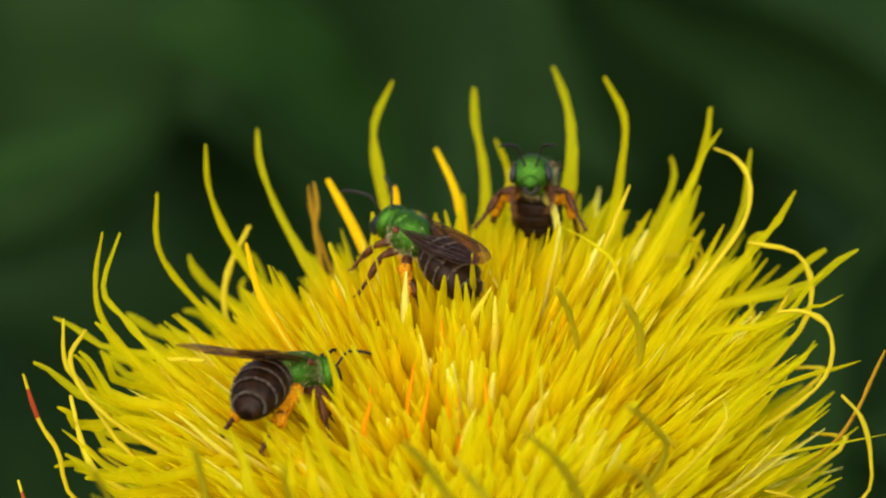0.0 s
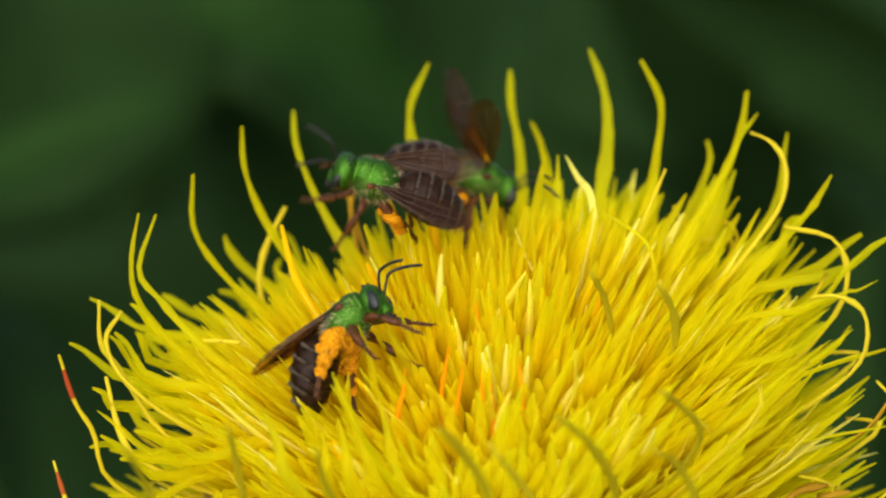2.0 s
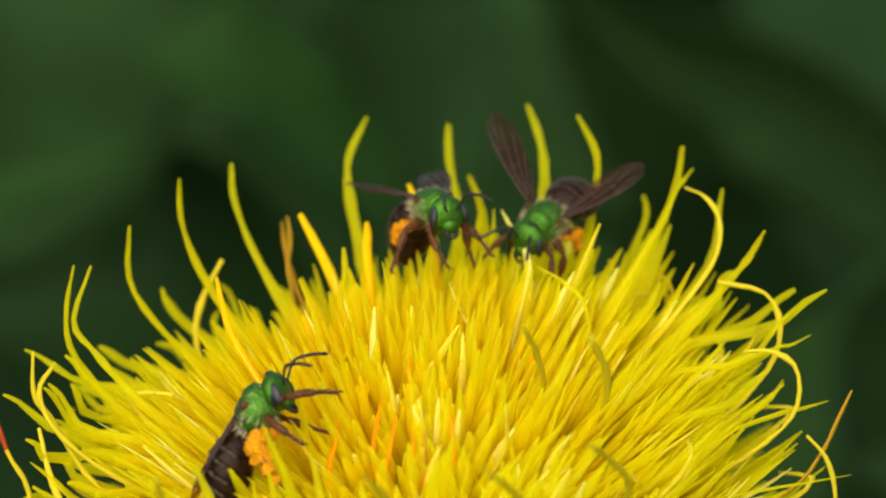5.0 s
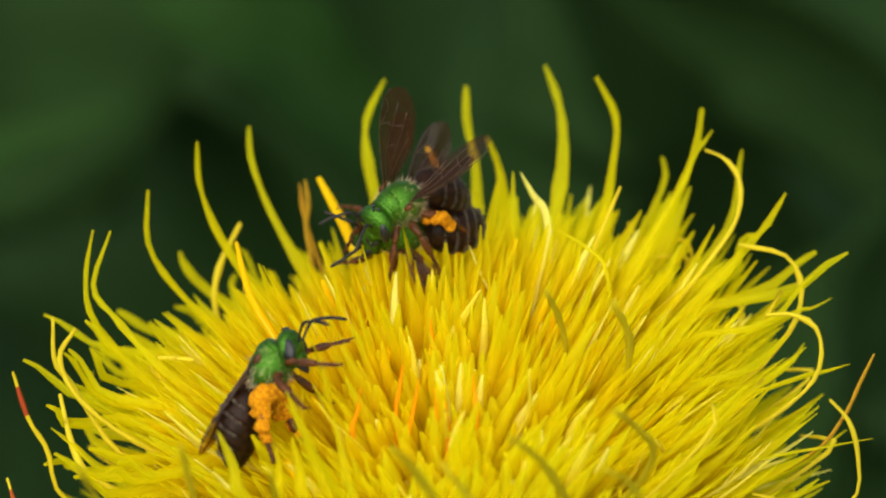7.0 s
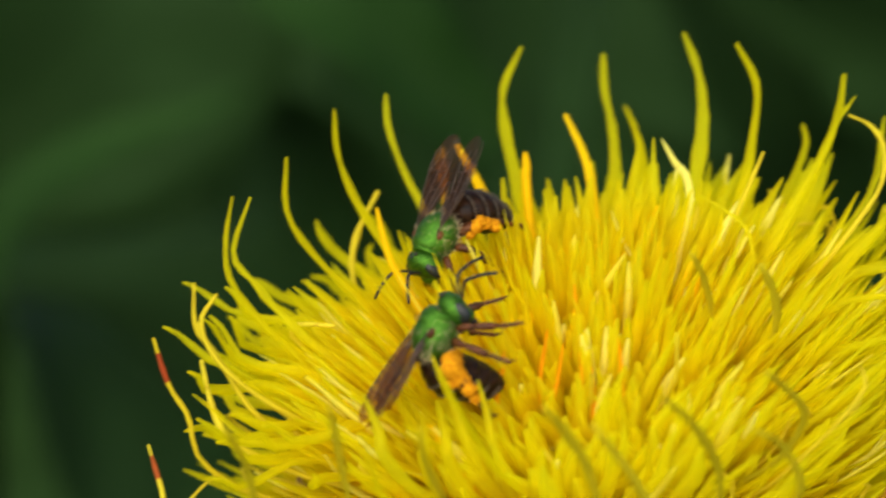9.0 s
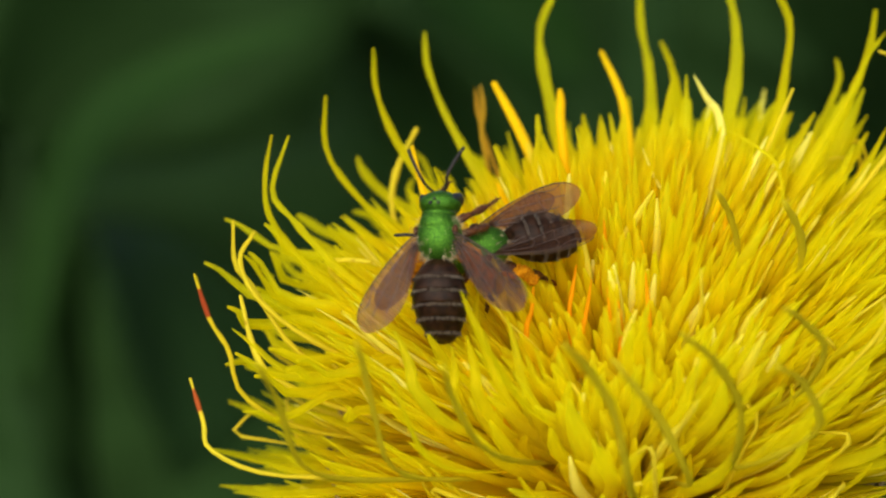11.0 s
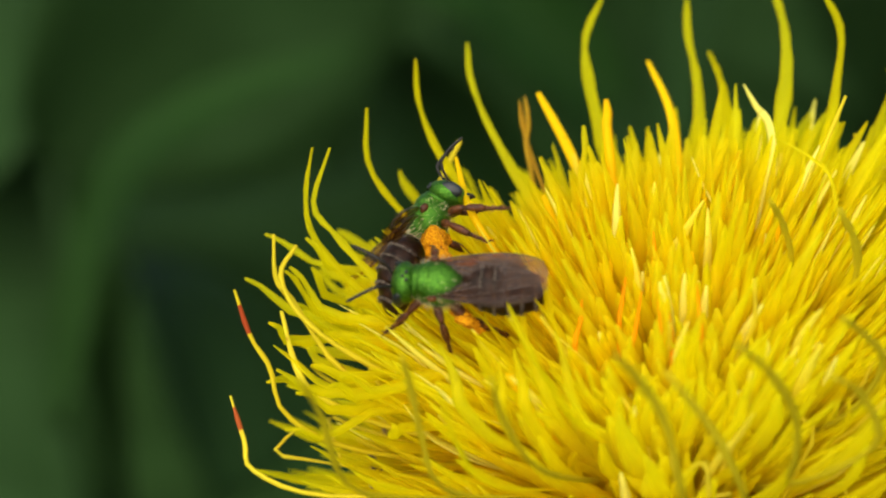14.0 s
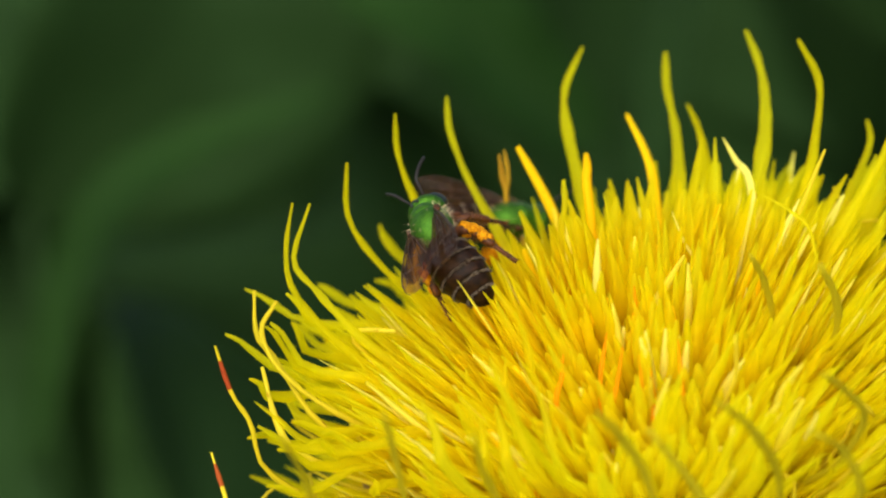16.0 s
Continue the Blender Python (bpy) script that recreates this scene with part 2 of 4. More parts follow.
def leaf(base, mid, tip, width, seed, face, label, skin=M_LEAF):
    """A broad lance-shaped leaf along a curve through three places (mm in the flower's space), on a stalk that rises from the ground."""
    thing = tagged(new("leaf"), label, "leaf", "leaves behind the flower")
    verts, faces, n, k = [], [], 26, 8
    path = [q * S + HEAD for q in spline([base, mid, tip], n)]
    for i, p in enumerate(path):
        u = i / n
        tan = (path[min(i + 1, n)] - path[max(i - 1, 0)]).normalized()
        side = tan.cross(Vector(face)).normalized()
        up = side.cross(tan)
        w = width * S * (math.sin(math.pi * min(1, 0.03 + 0.95 * u ** 0.8)) ** 0.8)
        for j in range(k + 1):
            v = 2 * j / k - 1
            wave = 0.16 * w * noise.noise(Vector((u * 7 + seed, v * 1.5, seed))) * abs(v)
            verts.append(p + side * (v * w) + up * (0.28 * w * v * v + wave))
    for i in range(n):
        for j in range(k):
            a = i * (k + 1) + j
            faces.append((a, a + k + 1, a + k + 2, a + 1))
    blade = part("blade", mesh_of("blade", verts, faces, [skin]), thing)
    s = blade.modifiers.new("thick", "SOLIDIFY")
    s.thickness = 0.0008
    verts, faces = [], []
    tube(verts, faces, path, [(0.0016 - 0.0012 * i / n) for i in range(n + 1)], 6)
    part("midrib", mesh_of("midrib", verts, faces, [M_RIB]), thing, "slightly paler midrib")
    verts, faces = [], []
    foot = Vector((path[0].x * 1.05, path[0].y + 0.05, -0.03))
    tube(verts, faces, spline([foot, foot.lerp(path[0], 0.6) + Vector((0.01, 0.02, 0)), path[0]], 10), [0.004 - 0.0018 * i / 10 for i in range(11)], 7)
    part("stalk", mesh_of("stalk", verts, faces, [M_LEAF]), thing)


# these two take the purer green, tinted as lit edges of the arch
leaf((-143, 425, -197), (-121, 430, -132), (-70, 445, -109), 9, 1, (-0.5, -0.55, 0.6), "arching green leaf edge out of focus behind the flower, tinted as if lit", M_LIT_EDGE)
leaf((-10, 460, -130), (-42, 445, -93), (-69, 440, -85), 17, 2, (0.2, -0.6, 0.7), "arching green leaf edge out of focus behind the flower, tinted as if lit", M_LIT_EDGE)
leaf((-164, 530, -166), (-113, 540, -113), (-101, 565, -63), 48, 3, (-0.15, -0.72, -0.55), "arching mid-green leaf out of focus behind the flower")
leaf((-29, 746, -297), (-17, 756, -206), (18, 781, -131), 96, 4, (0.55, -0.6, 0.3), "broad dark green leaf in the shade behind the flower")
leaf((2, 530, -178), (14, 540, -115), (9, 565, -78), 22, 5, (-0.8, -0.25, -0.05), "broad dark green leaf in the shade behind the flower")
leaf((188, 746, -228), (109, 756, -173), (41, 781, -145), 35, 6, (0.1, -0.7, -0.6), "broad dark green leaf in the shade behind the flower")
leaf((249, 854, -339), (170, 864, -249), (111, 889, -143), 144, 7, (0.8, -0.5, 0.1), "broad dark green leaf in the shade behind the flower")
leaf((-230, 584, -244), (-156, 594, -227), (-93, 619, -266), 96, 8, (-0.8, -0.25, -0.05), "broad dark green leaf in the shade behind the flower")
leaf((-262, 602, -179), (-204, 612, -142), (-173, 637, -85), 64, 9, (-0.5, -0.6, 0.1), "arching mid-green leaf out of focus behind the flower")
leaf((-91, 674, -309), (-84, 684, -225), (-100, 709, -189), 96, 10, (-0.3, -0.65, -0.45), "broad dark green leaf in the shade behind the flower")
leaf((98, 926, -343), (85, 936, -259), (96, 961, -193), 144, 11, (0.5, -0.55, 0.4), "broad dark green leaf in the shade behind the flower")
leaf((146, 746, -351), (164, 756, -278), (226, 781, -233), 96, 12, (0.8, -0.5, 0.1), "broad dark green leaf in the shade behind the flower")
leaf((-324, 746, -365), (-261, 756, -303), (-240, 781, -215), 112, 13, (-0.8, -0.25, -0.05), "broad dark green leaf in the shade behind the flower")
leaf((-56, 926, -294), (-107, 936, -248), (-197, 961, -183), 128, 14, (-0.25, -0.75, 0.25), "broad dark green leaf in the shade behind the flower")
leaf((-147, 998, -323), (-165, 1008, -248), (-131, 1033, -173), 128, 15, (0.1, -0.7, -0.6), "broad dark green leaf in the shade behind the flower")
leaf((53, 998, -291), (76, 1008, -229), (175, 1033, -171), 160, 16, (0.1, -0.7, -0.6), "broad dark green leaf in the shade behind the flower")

# ---- the flower ----
flower = tagged(new("thistle_flower"), "yellow giant knapweed flower head full of thread-like florets", "flower")
flower.matrix_basis = pose(0, 0, HEAD.z)


def top_height(r):
    """Height of the florets' tips at r millimetres from the axis."""
    return 10.5 * (1 - (r / 27.5) ** 2)


def lean(x, y):
    """The head is a little lopsided: higher towards +x, most of all at the back."""
    return (0.10 + 0.011 * max(0.0, min(y, 16))) * x


def build_body():
    verts, faces = [], []
    n, k = 22, 40
    for i in range(n + 1):
        u = i / n
        r = 13.0 * math.sin(u * math.pi * 0.5)
        for j in range(k):
            a = 2 * math.pi * j / k
            z = -12.5 + 12.0 * math.cos(u * math.pi * 0.5) + 0.8 * noise.noise(Vector((r * math.cos(a), r * math.sin(a), 0)) * 0.5)
            verts.append(Vector((r * math.cos(a), r * math.sin(a), z)) * S)
    for r, z in ((12.5, -14.5), (9, -16), (3, -17)):
        for j in range(k):
            a = 2 * math.pi * j / k
            verts.append(Vector((r * math.cos(a), r * math.sin(a), z)) * S)
    for i in range(n + 3):
        for j in range(k):
            a, b = i * k + j, i * k + (j + 1) % k
            faces.append((a, a + k, b + k, b))
    part("receptacle", mesh_of("receptacle", verts, faces, [M_CORE]), flower, "deep orange-yellow mass of floret tubes")
    verts, faces = [], []
    path = [Vector((0.4 * math.sin(i), 0.3 * math.cos(i), -16 - i * 98.2)) * S for i in range(10)]
    tube(verts, faces, path, [4.4 * S] + [3.2 * S] * 8 + [3.8 * S], 10)
    part("stem", mesh_of("stem", verts, faces, [M_STEM]), flower, "ribbed green stem")
    rng = random.Random(4)
    verts, faces = [], []
    for ring in range(6):
        for j in range(26):
            a = 2 * math.pi * (j + 0.5 * (ring % 2)) / 26
            r0, z0 = 17 - ring * 2.3, -13.0 - ring * 1.5
            c = Vector((math.cos(a), math.sin(a), 0))
            p = [c * (r0 * 0.75) + Vector((0, 0, z0 - 3)), c * (r0 + 1.0) + Vector((0, 0, z0)), c * (r0 + 2.6 + rng.random()) + Vector((0, 0, z0 + 3.2))]
            tube(verts, faces, [q * S for q in spline(p, 4)], [w * S for w in (1.2, 2.2, 2.4, 1.8, 0.4)], 6, 0.2, Vector((-c.y, c.x, 0)))
    part("bracts", mesh_of("bracts", verts, faces, [M_BRACT]), flower, "papery brown overlapping bracts")["kind"] = "stuff"


build_body()
SHAPES = {  # half-width along the length, flatness, channel
    "strap": ((0.65, 0.80, 0.95, 1.0, 0.96, 0.82, 0.55, 0.14), 0.42, 0.25),
    "sweep": ((0.85, 1.0, 1.0, 0.98, 0.92, 0.80, 0.58, 0.16), 0.38, 0.30),
    "broad": ((0.7, 0.85, 1.0, 1.0, 0.95, 0.80, 0.52, 0.12), 0.2, 0.35),
    "rim": ((1.5, 1.5, 1.4, 1.15, 0.88, 0.66, 0.66, 0.36), 0.75, 0.1),
    "filament": ((1.4, 1.5, 1.4, 1.2, 1.0, 0.8, 0.62, 0.35), 0.7, 0.1),
    "pale": ((0.5, 0.7, 0.95, 1.0, 0.95, 0.8, 0.55, 0.16), 0.30, 0.35),
    "orange": ((0.6, 0.75, 0.9, 1.0, 1.0, 0.9, 0.8, 0.5), 0.70, 0.0),
    "deep": ((0.6, 0.8, 0.95, 1.0, 1.0, 0.9, 0.7, 0.3), 0.7, 0.0),
    "style": ((0.9, 0.9, 0.88, 0.85, 0.85, 1.1, 0.8, 0.6), 0.8, 0.0),
    "stalk": ((0.9, 0.9, 0.88, 0.85, 0.85, 1.0, 0.9, 0.6), 0.8, 0.0),
    "brown": ((0.8, 0.8, 0.9, 0.8, 1.0, 0.8, 0.9, 0.4), 0.55, 0.1),
    "redtip": ((0.9, 0.9, 0.88, 0.9, 0.95, 0.9, 1.0, 0.5), 0.8, 0.0),
}
KNOBBY = ("style", "stalk", "redtip", "brown", "rim", "filament")
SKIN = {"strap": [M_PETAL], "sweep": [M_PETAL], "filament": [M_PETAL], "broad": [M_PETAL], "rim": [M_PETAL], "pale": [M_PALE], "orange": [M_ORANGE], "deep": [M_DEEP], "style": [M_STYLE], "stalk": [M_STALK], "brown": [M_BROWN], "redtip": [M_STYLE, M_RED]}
NAMES = {"strap": "petal", "sweep": "petal", "filament": "petal", "broad": "petal", "rim": "petal", "pale": "petal", "orange": "unopened_floret", "deep": "unopened_floret", "style": "style", "stalk": "style", "brown": "petal", "redtip": "style"}
SAYS = {"strap": "", "sweep": "long petal sweeping out at the rim", "filament": "long petal curving up from the rim", "broad": "broad floret tubes deep in the head", "rim": "long petal curving up from the rim", "pale": "pale yellow petal tip", "orange": "orange unopened floret", "deep": "slender deep orange unopened floret", "style": "thin curled yellow style", "stalk": "thin olive-yellow style curving up", "brown": "withered brown floret", "redtip": "yellow style with a red-brown tip"}


def shape_floret(verts, faces, kind, width, points, n=9, sides=6):
    prof, flat, channel = SHAPES[kind]
    path = spline(points, n)
    radii = []
    for i in range(n + 1):
        u = i / n * 7
        k = min(int(u), 6)
        radii.append(width * 0.5 * (prof[k] + (prof[k + 1] - prof[k]) * (u - k)) * S)
    mid = path[len(path) // 2]
    if kind in KNOBBY:
        radii = [r * (1 + 0.45 * noise.noise(Vector((i * 1.7, mid.x, mid.z)))) for i, r in enumerate(radii)]
    out = Vector((mid.x, mid.y, 0))
    across = Vector((-out.y, out.x, 0)) if out.length > 0.5 else Vector((1, 0, 0))
    turn = noise.noise(mid * 0.9) * 1.1
    across = Matrix.Rotation(turn, 3, (path[-1] - path[0]).normalized()) @ across.normalized()
    tube(verts, faces, [p * S for p in path], radii, sides, flat, across, channel)


def floret(kind, width, *points):
    """One floret of its own, rooted in the head's middle."""
    first = Vector(points[0])
    stem = first + (first - Vector(points[1])).normalized() * 4.0
    stem = stem.lerp(first.lerp(Vector((1.5, 0, -10)), 0.3), 0.5)
    verts, faces = [], []
    shape_floret(verts, faces, kind, width, [stem.lerp(Vector((1.5, 0, -12)), 0.5), stem, *points], 16)
    slots = None
    if kind == "redtip":
        slots = [1 if i // 6 in (13, 14) else 0 for i in range(len(faces))]
    part(NAMES[kind], mesh_of(NAMES[kind], verts, faces, SKIN[kind], slots=slots), flower, SAYS[kind])


def build_florets():
    floret("rim", 0.71, (-14.2, 4.0, 3.3), (-17.6, 5.3, 6.1), (-19.8, 6.7, 9.0), (-19.9, 8.0, 12.6))
    floret("rim", 0.71, (-13.3, 8.0, 6.5), (-15.4, 10.0, 9.1), (-16.7, 12.0, 11.8), (-17.0, 14.0, 14.3))
    floret("rim", 0.71, (-10.1, 12.0, 6.6), (-12.0, 14.0, 9.5), (-13.3, 16.0, 12.3), (-13.6, 18.0, 14.3))
    floret("rim", 0.98, (-4.0, 16.0, 8.1), (-4.9, 18.0, 11.3), (-5.2, 20.0, 14.1), (-3.9, 22.0, 16.8))
    floret("rim", 0.84, (3.0, 18.0, 8.3), (2.8, 20.0, 11.1), (2.2, 22.0, 13.6), (2.1, 24.0, 15.8))
    floret("rim", 0.89, (9.0, 16.0, 11.3), (9.1, 18.3, 14.3), (8.7, 20.7, 16.1), (7.9, 23.0, 17.7))
    floret("rim", 0.89, (11.8, 12.0, 9.3), (12.5, 14.0, 12.6), (12.8, 16.0, 15.8), (11.4, 18.0, 18.3))
    floret("rim", 0.89, (15.6, 8.0, 10.4), (17.1, 10.3, 12.5), (18.3, 12.7, 14.9), (18.8, 15.0, 16.9))
    floret("rim", 0.53, (16.9, 8.0, 13.3), (18.0, 10.5, 14.8), (19.4, 13.0, 15.9))
    floret("style", 0.42, (19.2, 5.0, 9.6), (20.7, 6.2, 11.8), (20.9, 7.5, 13.9), (20.0, 8.8, 15.1), (18.7, 10.0, 15.4))
    floret("rim", 0.67, (22.1, 4.0, 11.5), (23.1, 5.0, 12.6), (23.9, 6.0, 13.6))
    floret("orange", 0.77, (-5.8, 9.0, 8.5), (-7.0, 10.5, 10.5), (-8.3, 12.0, 12.4))
    floret("orange", 0.73, (1.2, 13.0, 9.1), (0.6, 15.0, 11.0), (-0.7, 17.0, 13.2))
    floret("orange", 0.77, (-11.9, -2.0, 8.0), (-12.7, -0.5, 9.5), (-13.3, 1.0, 11.3))
    floret("brown", 0.56, (-8.9, 15.0, 6.4), (-9.5, 16.0, 8.2), (-9.9, 17.0, 10.3))
    floret("brown", 0.54, (-9.3, 15.0, 7.1), (-9.2, 16.0, 8.9), (-9.5, 17.0, 10.6))
    floret("rim", 0.66, (-20.2, -2.0, 3.5), (-22.9, -0.7, 6.5), (-23.4, 0.7, 9.0), (-23.0, 2.0, 11.7))
    floret("rim", 0.66, (-18.2, -3.0, 3.9), (-21.2, -1.7, 6.8), (-22.8, -0.3, 8.5), (-21.7, 1.0, 12.0))
    floret("style", 0.50, (-15.0, 10.0, 1.5), (-15.7, 11.0, 3.7), (-15.2, 12.0, 6.1), (-13.9, 13.0, 8.6))
    floret("redtip", 0.46, (-24.2, -8.0, -3.4), (-25.3, -6.7, -0.6), (-26.7, -5.3, 1.0), (-27.8, -4.0, 3.8))
    floret("style", 0.52, (-20.6, -8.0, -0.0), (-23.4, -6.7, 3.8), (-24.8, -5.3, 5.2), (-25.0, -4.0, 7.7))
    floret("style", 0.48, (-22.5, -8.0, 3.1), (-24.3, -6.5, 5.7), (-23.4, -5.0, 7.3))
    floret("strap", 0.77, (-21.3, -9.0, -1.0), (-23.3, -8.5, 0.5), (-24.8, -8.0, 1.5))
    floret("style", 0.55, (-21.7, -10.0, -1.2), (-23.3, -8.5, 0.2), (-24.3, -7.0, 3.5))
    floret("redtip", 0.44, (-26.0, -11.0, -6.1), (-26.8, -9.5, -4.6), (-27.8, -8.0, -2.1))
    floret("strap", 0.65, (24.0, 0.0, 7.1), (25.4, 0.5, 7.3), (26.8, 1.0, 7.9))
    floret("strap", 0.65, (24.2, -3.0, 3.6), (26.0, -2.5, 3.9), (27.8, -2.0, 4.3))
    floret("style", 0.46, (23.9, -4.0, 2.4), (25.5, -3.8, 4.7), (25.3, -3.5, 7.2), (23.7, -3.2, 8.2), (21.9, -3.0, 8.1))
    floret("style", 0.46, (23.6, 1.0, 4.7), (24.8, 1.7, 7.7), (23.8, 2.3, 10.3), (20.5, 3.0, 10.9))
    floret("brown", 0.55, (25.0, -7.0, 0.0), (26.9, -6.7, 2.5), (27.8, -6.3, 4.5), (28.7, -6.0, 6.6))
    floret("strap", 0.58, (22.6, -8.0, 0.2), (25.5, -8.0, 0.8), (28.7, -8.0, 1.5))
    floret("strap", 0.65, (11.6, 2.0, 9.2), (10.1, 3.0, 10.7), (7.8, 4.0, 11.7))
    floret("pale", 0.85, (1.0, -6.0, 6.7), (1.9, -6.5, 8.8), (3.0, -7.0, 11.1))
    floret("pale", 0.85, (-2.4, -5.0, 6.6), (-2.6, -5.0, 9.0), (-2.5, -5.0, 11.5))
    floret("pale", 0.77, (4.3, 2.0, 6.5), (3.2, 1.5, 8.9), (2.3, 1.0, 11.3))
    floret("pale", 0.65, (7.7, 7.0, 11.3), (6.8, 8.5, 12.4), (5.9, 10.0, 13.6))
    floret("rim", 0.75, (4.8, 16.0, 10.0), (4.4, 19.0, 11.5), (3.7, 22.0, 12.4))
    floret("orange", 0.50, (3.0, -9.0, 3.1), (2.6, -8.5, 5.4), (2.2, -8.0, 8.0))
    floret("orange", 0.46, (-3.1, -8.0, 4.4), (-3.0, -7.5, 6.2), (-2.7, -7.0, 7.9))
    floret("rim", 0.71, (-5.1, 6.0, 8.1), (-4.9, 6.5, 9.9), (-5.0, 7.0, 11.6))
    floret("orange", 0.69, (-3.4, 8.0, 10.7), (-3.4, 9.0, 11.8), (-3.5, 10.0, 12.5))
    floret("strap", 0.85, (-5.5, -3.0, 5.6), (-4.9, -2.5, 6.4), (-4.3, -2.0, 7.5))
    floret("style", 0.38, (26.9, -12.0, -1.2), (27.1, -12.0, 1.9), (26.4, -12.0, 4.3), (25.1, -12.0, 5.8))
    floret("stalk", 0.48, (9.7, -24.0, -0.1), (12.8, -26.0, 3.0), (11.6, -28.0, 6.8), (9.9, -30.0, 8.7))
    floret("stalk", 0.48, (12.2, -20.0, 2.9), (13.3, -22.0, 6.4), (11.8, -24.0, 9.0), (10.5, -26.0, 10.7))
    floret("stalk", 0.48, (8.0, -24.0, 0.2), (8.1, -26.0, 4.4), (6.4, -28.0, 8.2), (4.4, -30.0, 10.7))
    floret("stalk", 0.48, (5.0, -26.0, 0.0), (3.2, -28.5, 4.8), (0.6, -31.0, 9.4))
    floret("stalk", 0.48, (-13.0, -24.0, -0.7), (-13.6, -26.0, 3.2), (-14.0, -28.0, 7.3), (-14.2, -30.0, 9.9))
    floret("stalk", 0.48, (-7.4, -26.0, 1.7), (-8.8, -28.5, 5.8), (-9.1, -31.0, 9.0))
    floret("stalk", 0.52, (1.6, -28.0, 0.2), (0.6, -29.3, 5.5), (-1.0, -30.7, 8.9), (-2.2, -32.0, 10.8))
    floret("strap", 0.60, (-4.8, -24.0, 3.4), (-6.3, -27.0, 7.3), (-7.7, -30.0, 11.4))
    floret("stalk", 0.52, (8.5, -8.0, 7.0), (7.9, -10.0, 10.4), (6.9, -12.0, 12.9))
    floret("stalk", 0.52, (12.4, -9.0, 6.4), (12.3, -11.0, 9.6), (11.1, -13.0, 12.6))
    floret("strap", 0.54, (-10.6, -24.0, -0.3), (-11.7, -26.5, 3.4), (-12.4, -29.0, 7.7))
    floret("stalk", 0.48, (-18.3, -25.0, -0.3), (-19.2, -27.5, 4.9), (-20.1, -30.0, 8.5))
    floret("strap", 0.90, (-11.6, -20.0, 2.3), (-12.1, -19.6, 4.1), (-13.0, -19.2, 6.2))
    floret("strap", 0.80, (-9.4, -19.5, 1.8), (-9.3, -19.1, 3.2), (-9.5, -18.7, 4.9))
    floret("strap", 0.85, (-7.7, -20.5, 2.3), (-8.0, -20.1, 4.0), (-8.5, -19.7, 6.1))
    floret("strap", 0.70, (-6.4, -19.5, 2.3), (-7.4, -19.1, 5.1), (-8.3, -18.7, 7.1), (-8.9, -18.3, 8.5))
    floret("strap", 0.80, (-5.1, -19.0, 2.8), (-5.6, -18.6, 4.9), (-6.1, -18.2, 6.8))
    floret("strap", 0.80, (-6.4, -12.5, 4.3), (-6.9, -12.1, 7.0), (-7.6, -11.7, 9.1))
    floret("strap", 0.70, (-8.0, -13.0, 2.2), (-8.3, -12.6, 4.3), (-8.2, -12.2, 6.1))
    floret("deep", 0.34, (-1.6, -14.4, 3.2), (-1.2, -13.5, 5.3), (-0.9, -12.6, 7.1))
    floret("deep", 0.34, (0.5, -15.3, 0.8), (0.4, -14.4, 3.8), (0.1, -13.5, 6.9))
    floret("deep", 0.34, (0.9, -16.3, 1.6), (1.0, -15.4, 4.6), (0.8, -14.5, 6.4))
    floret("deep", 0.34, (2.8, -14.3, 3.6), (2.7, -13.4, 5.6), (2.5, -12.5, 7.5))
    floret("deep", 0.34, (-2.3, -13.0, 4.9), (-2.1, -12.1, 6.3), (-1.9, -11.2, 7.5))
    floret("deep", 0.34, (-5.0, -14.3, 4.1), (-4.7, -13.4, 5.2), (-4.6, -12.5, 6.5))
    floret("deep", 0.34, (-0.3, -8.8, 6.6), (-0.1, -7.9, 7.8), (-0.2, -7.0, 9.0))
    floret("redtip", 0.50, (19.5, 1.5, -9.5), (19.1, 0.5, -7.2), (18.5, -0.5, -4.8))
    floret("brown", 1.1, (19.1, -13.0, -3.2), (20.4, -12.5, -1.7), (22.4, -12.0, -1.4))
    floret("brown", 0.9, (21.1, -12.0, -3.5), (22.1, -11.5, -2.5), (24.0, -11.0, -2.3))


build_florets()


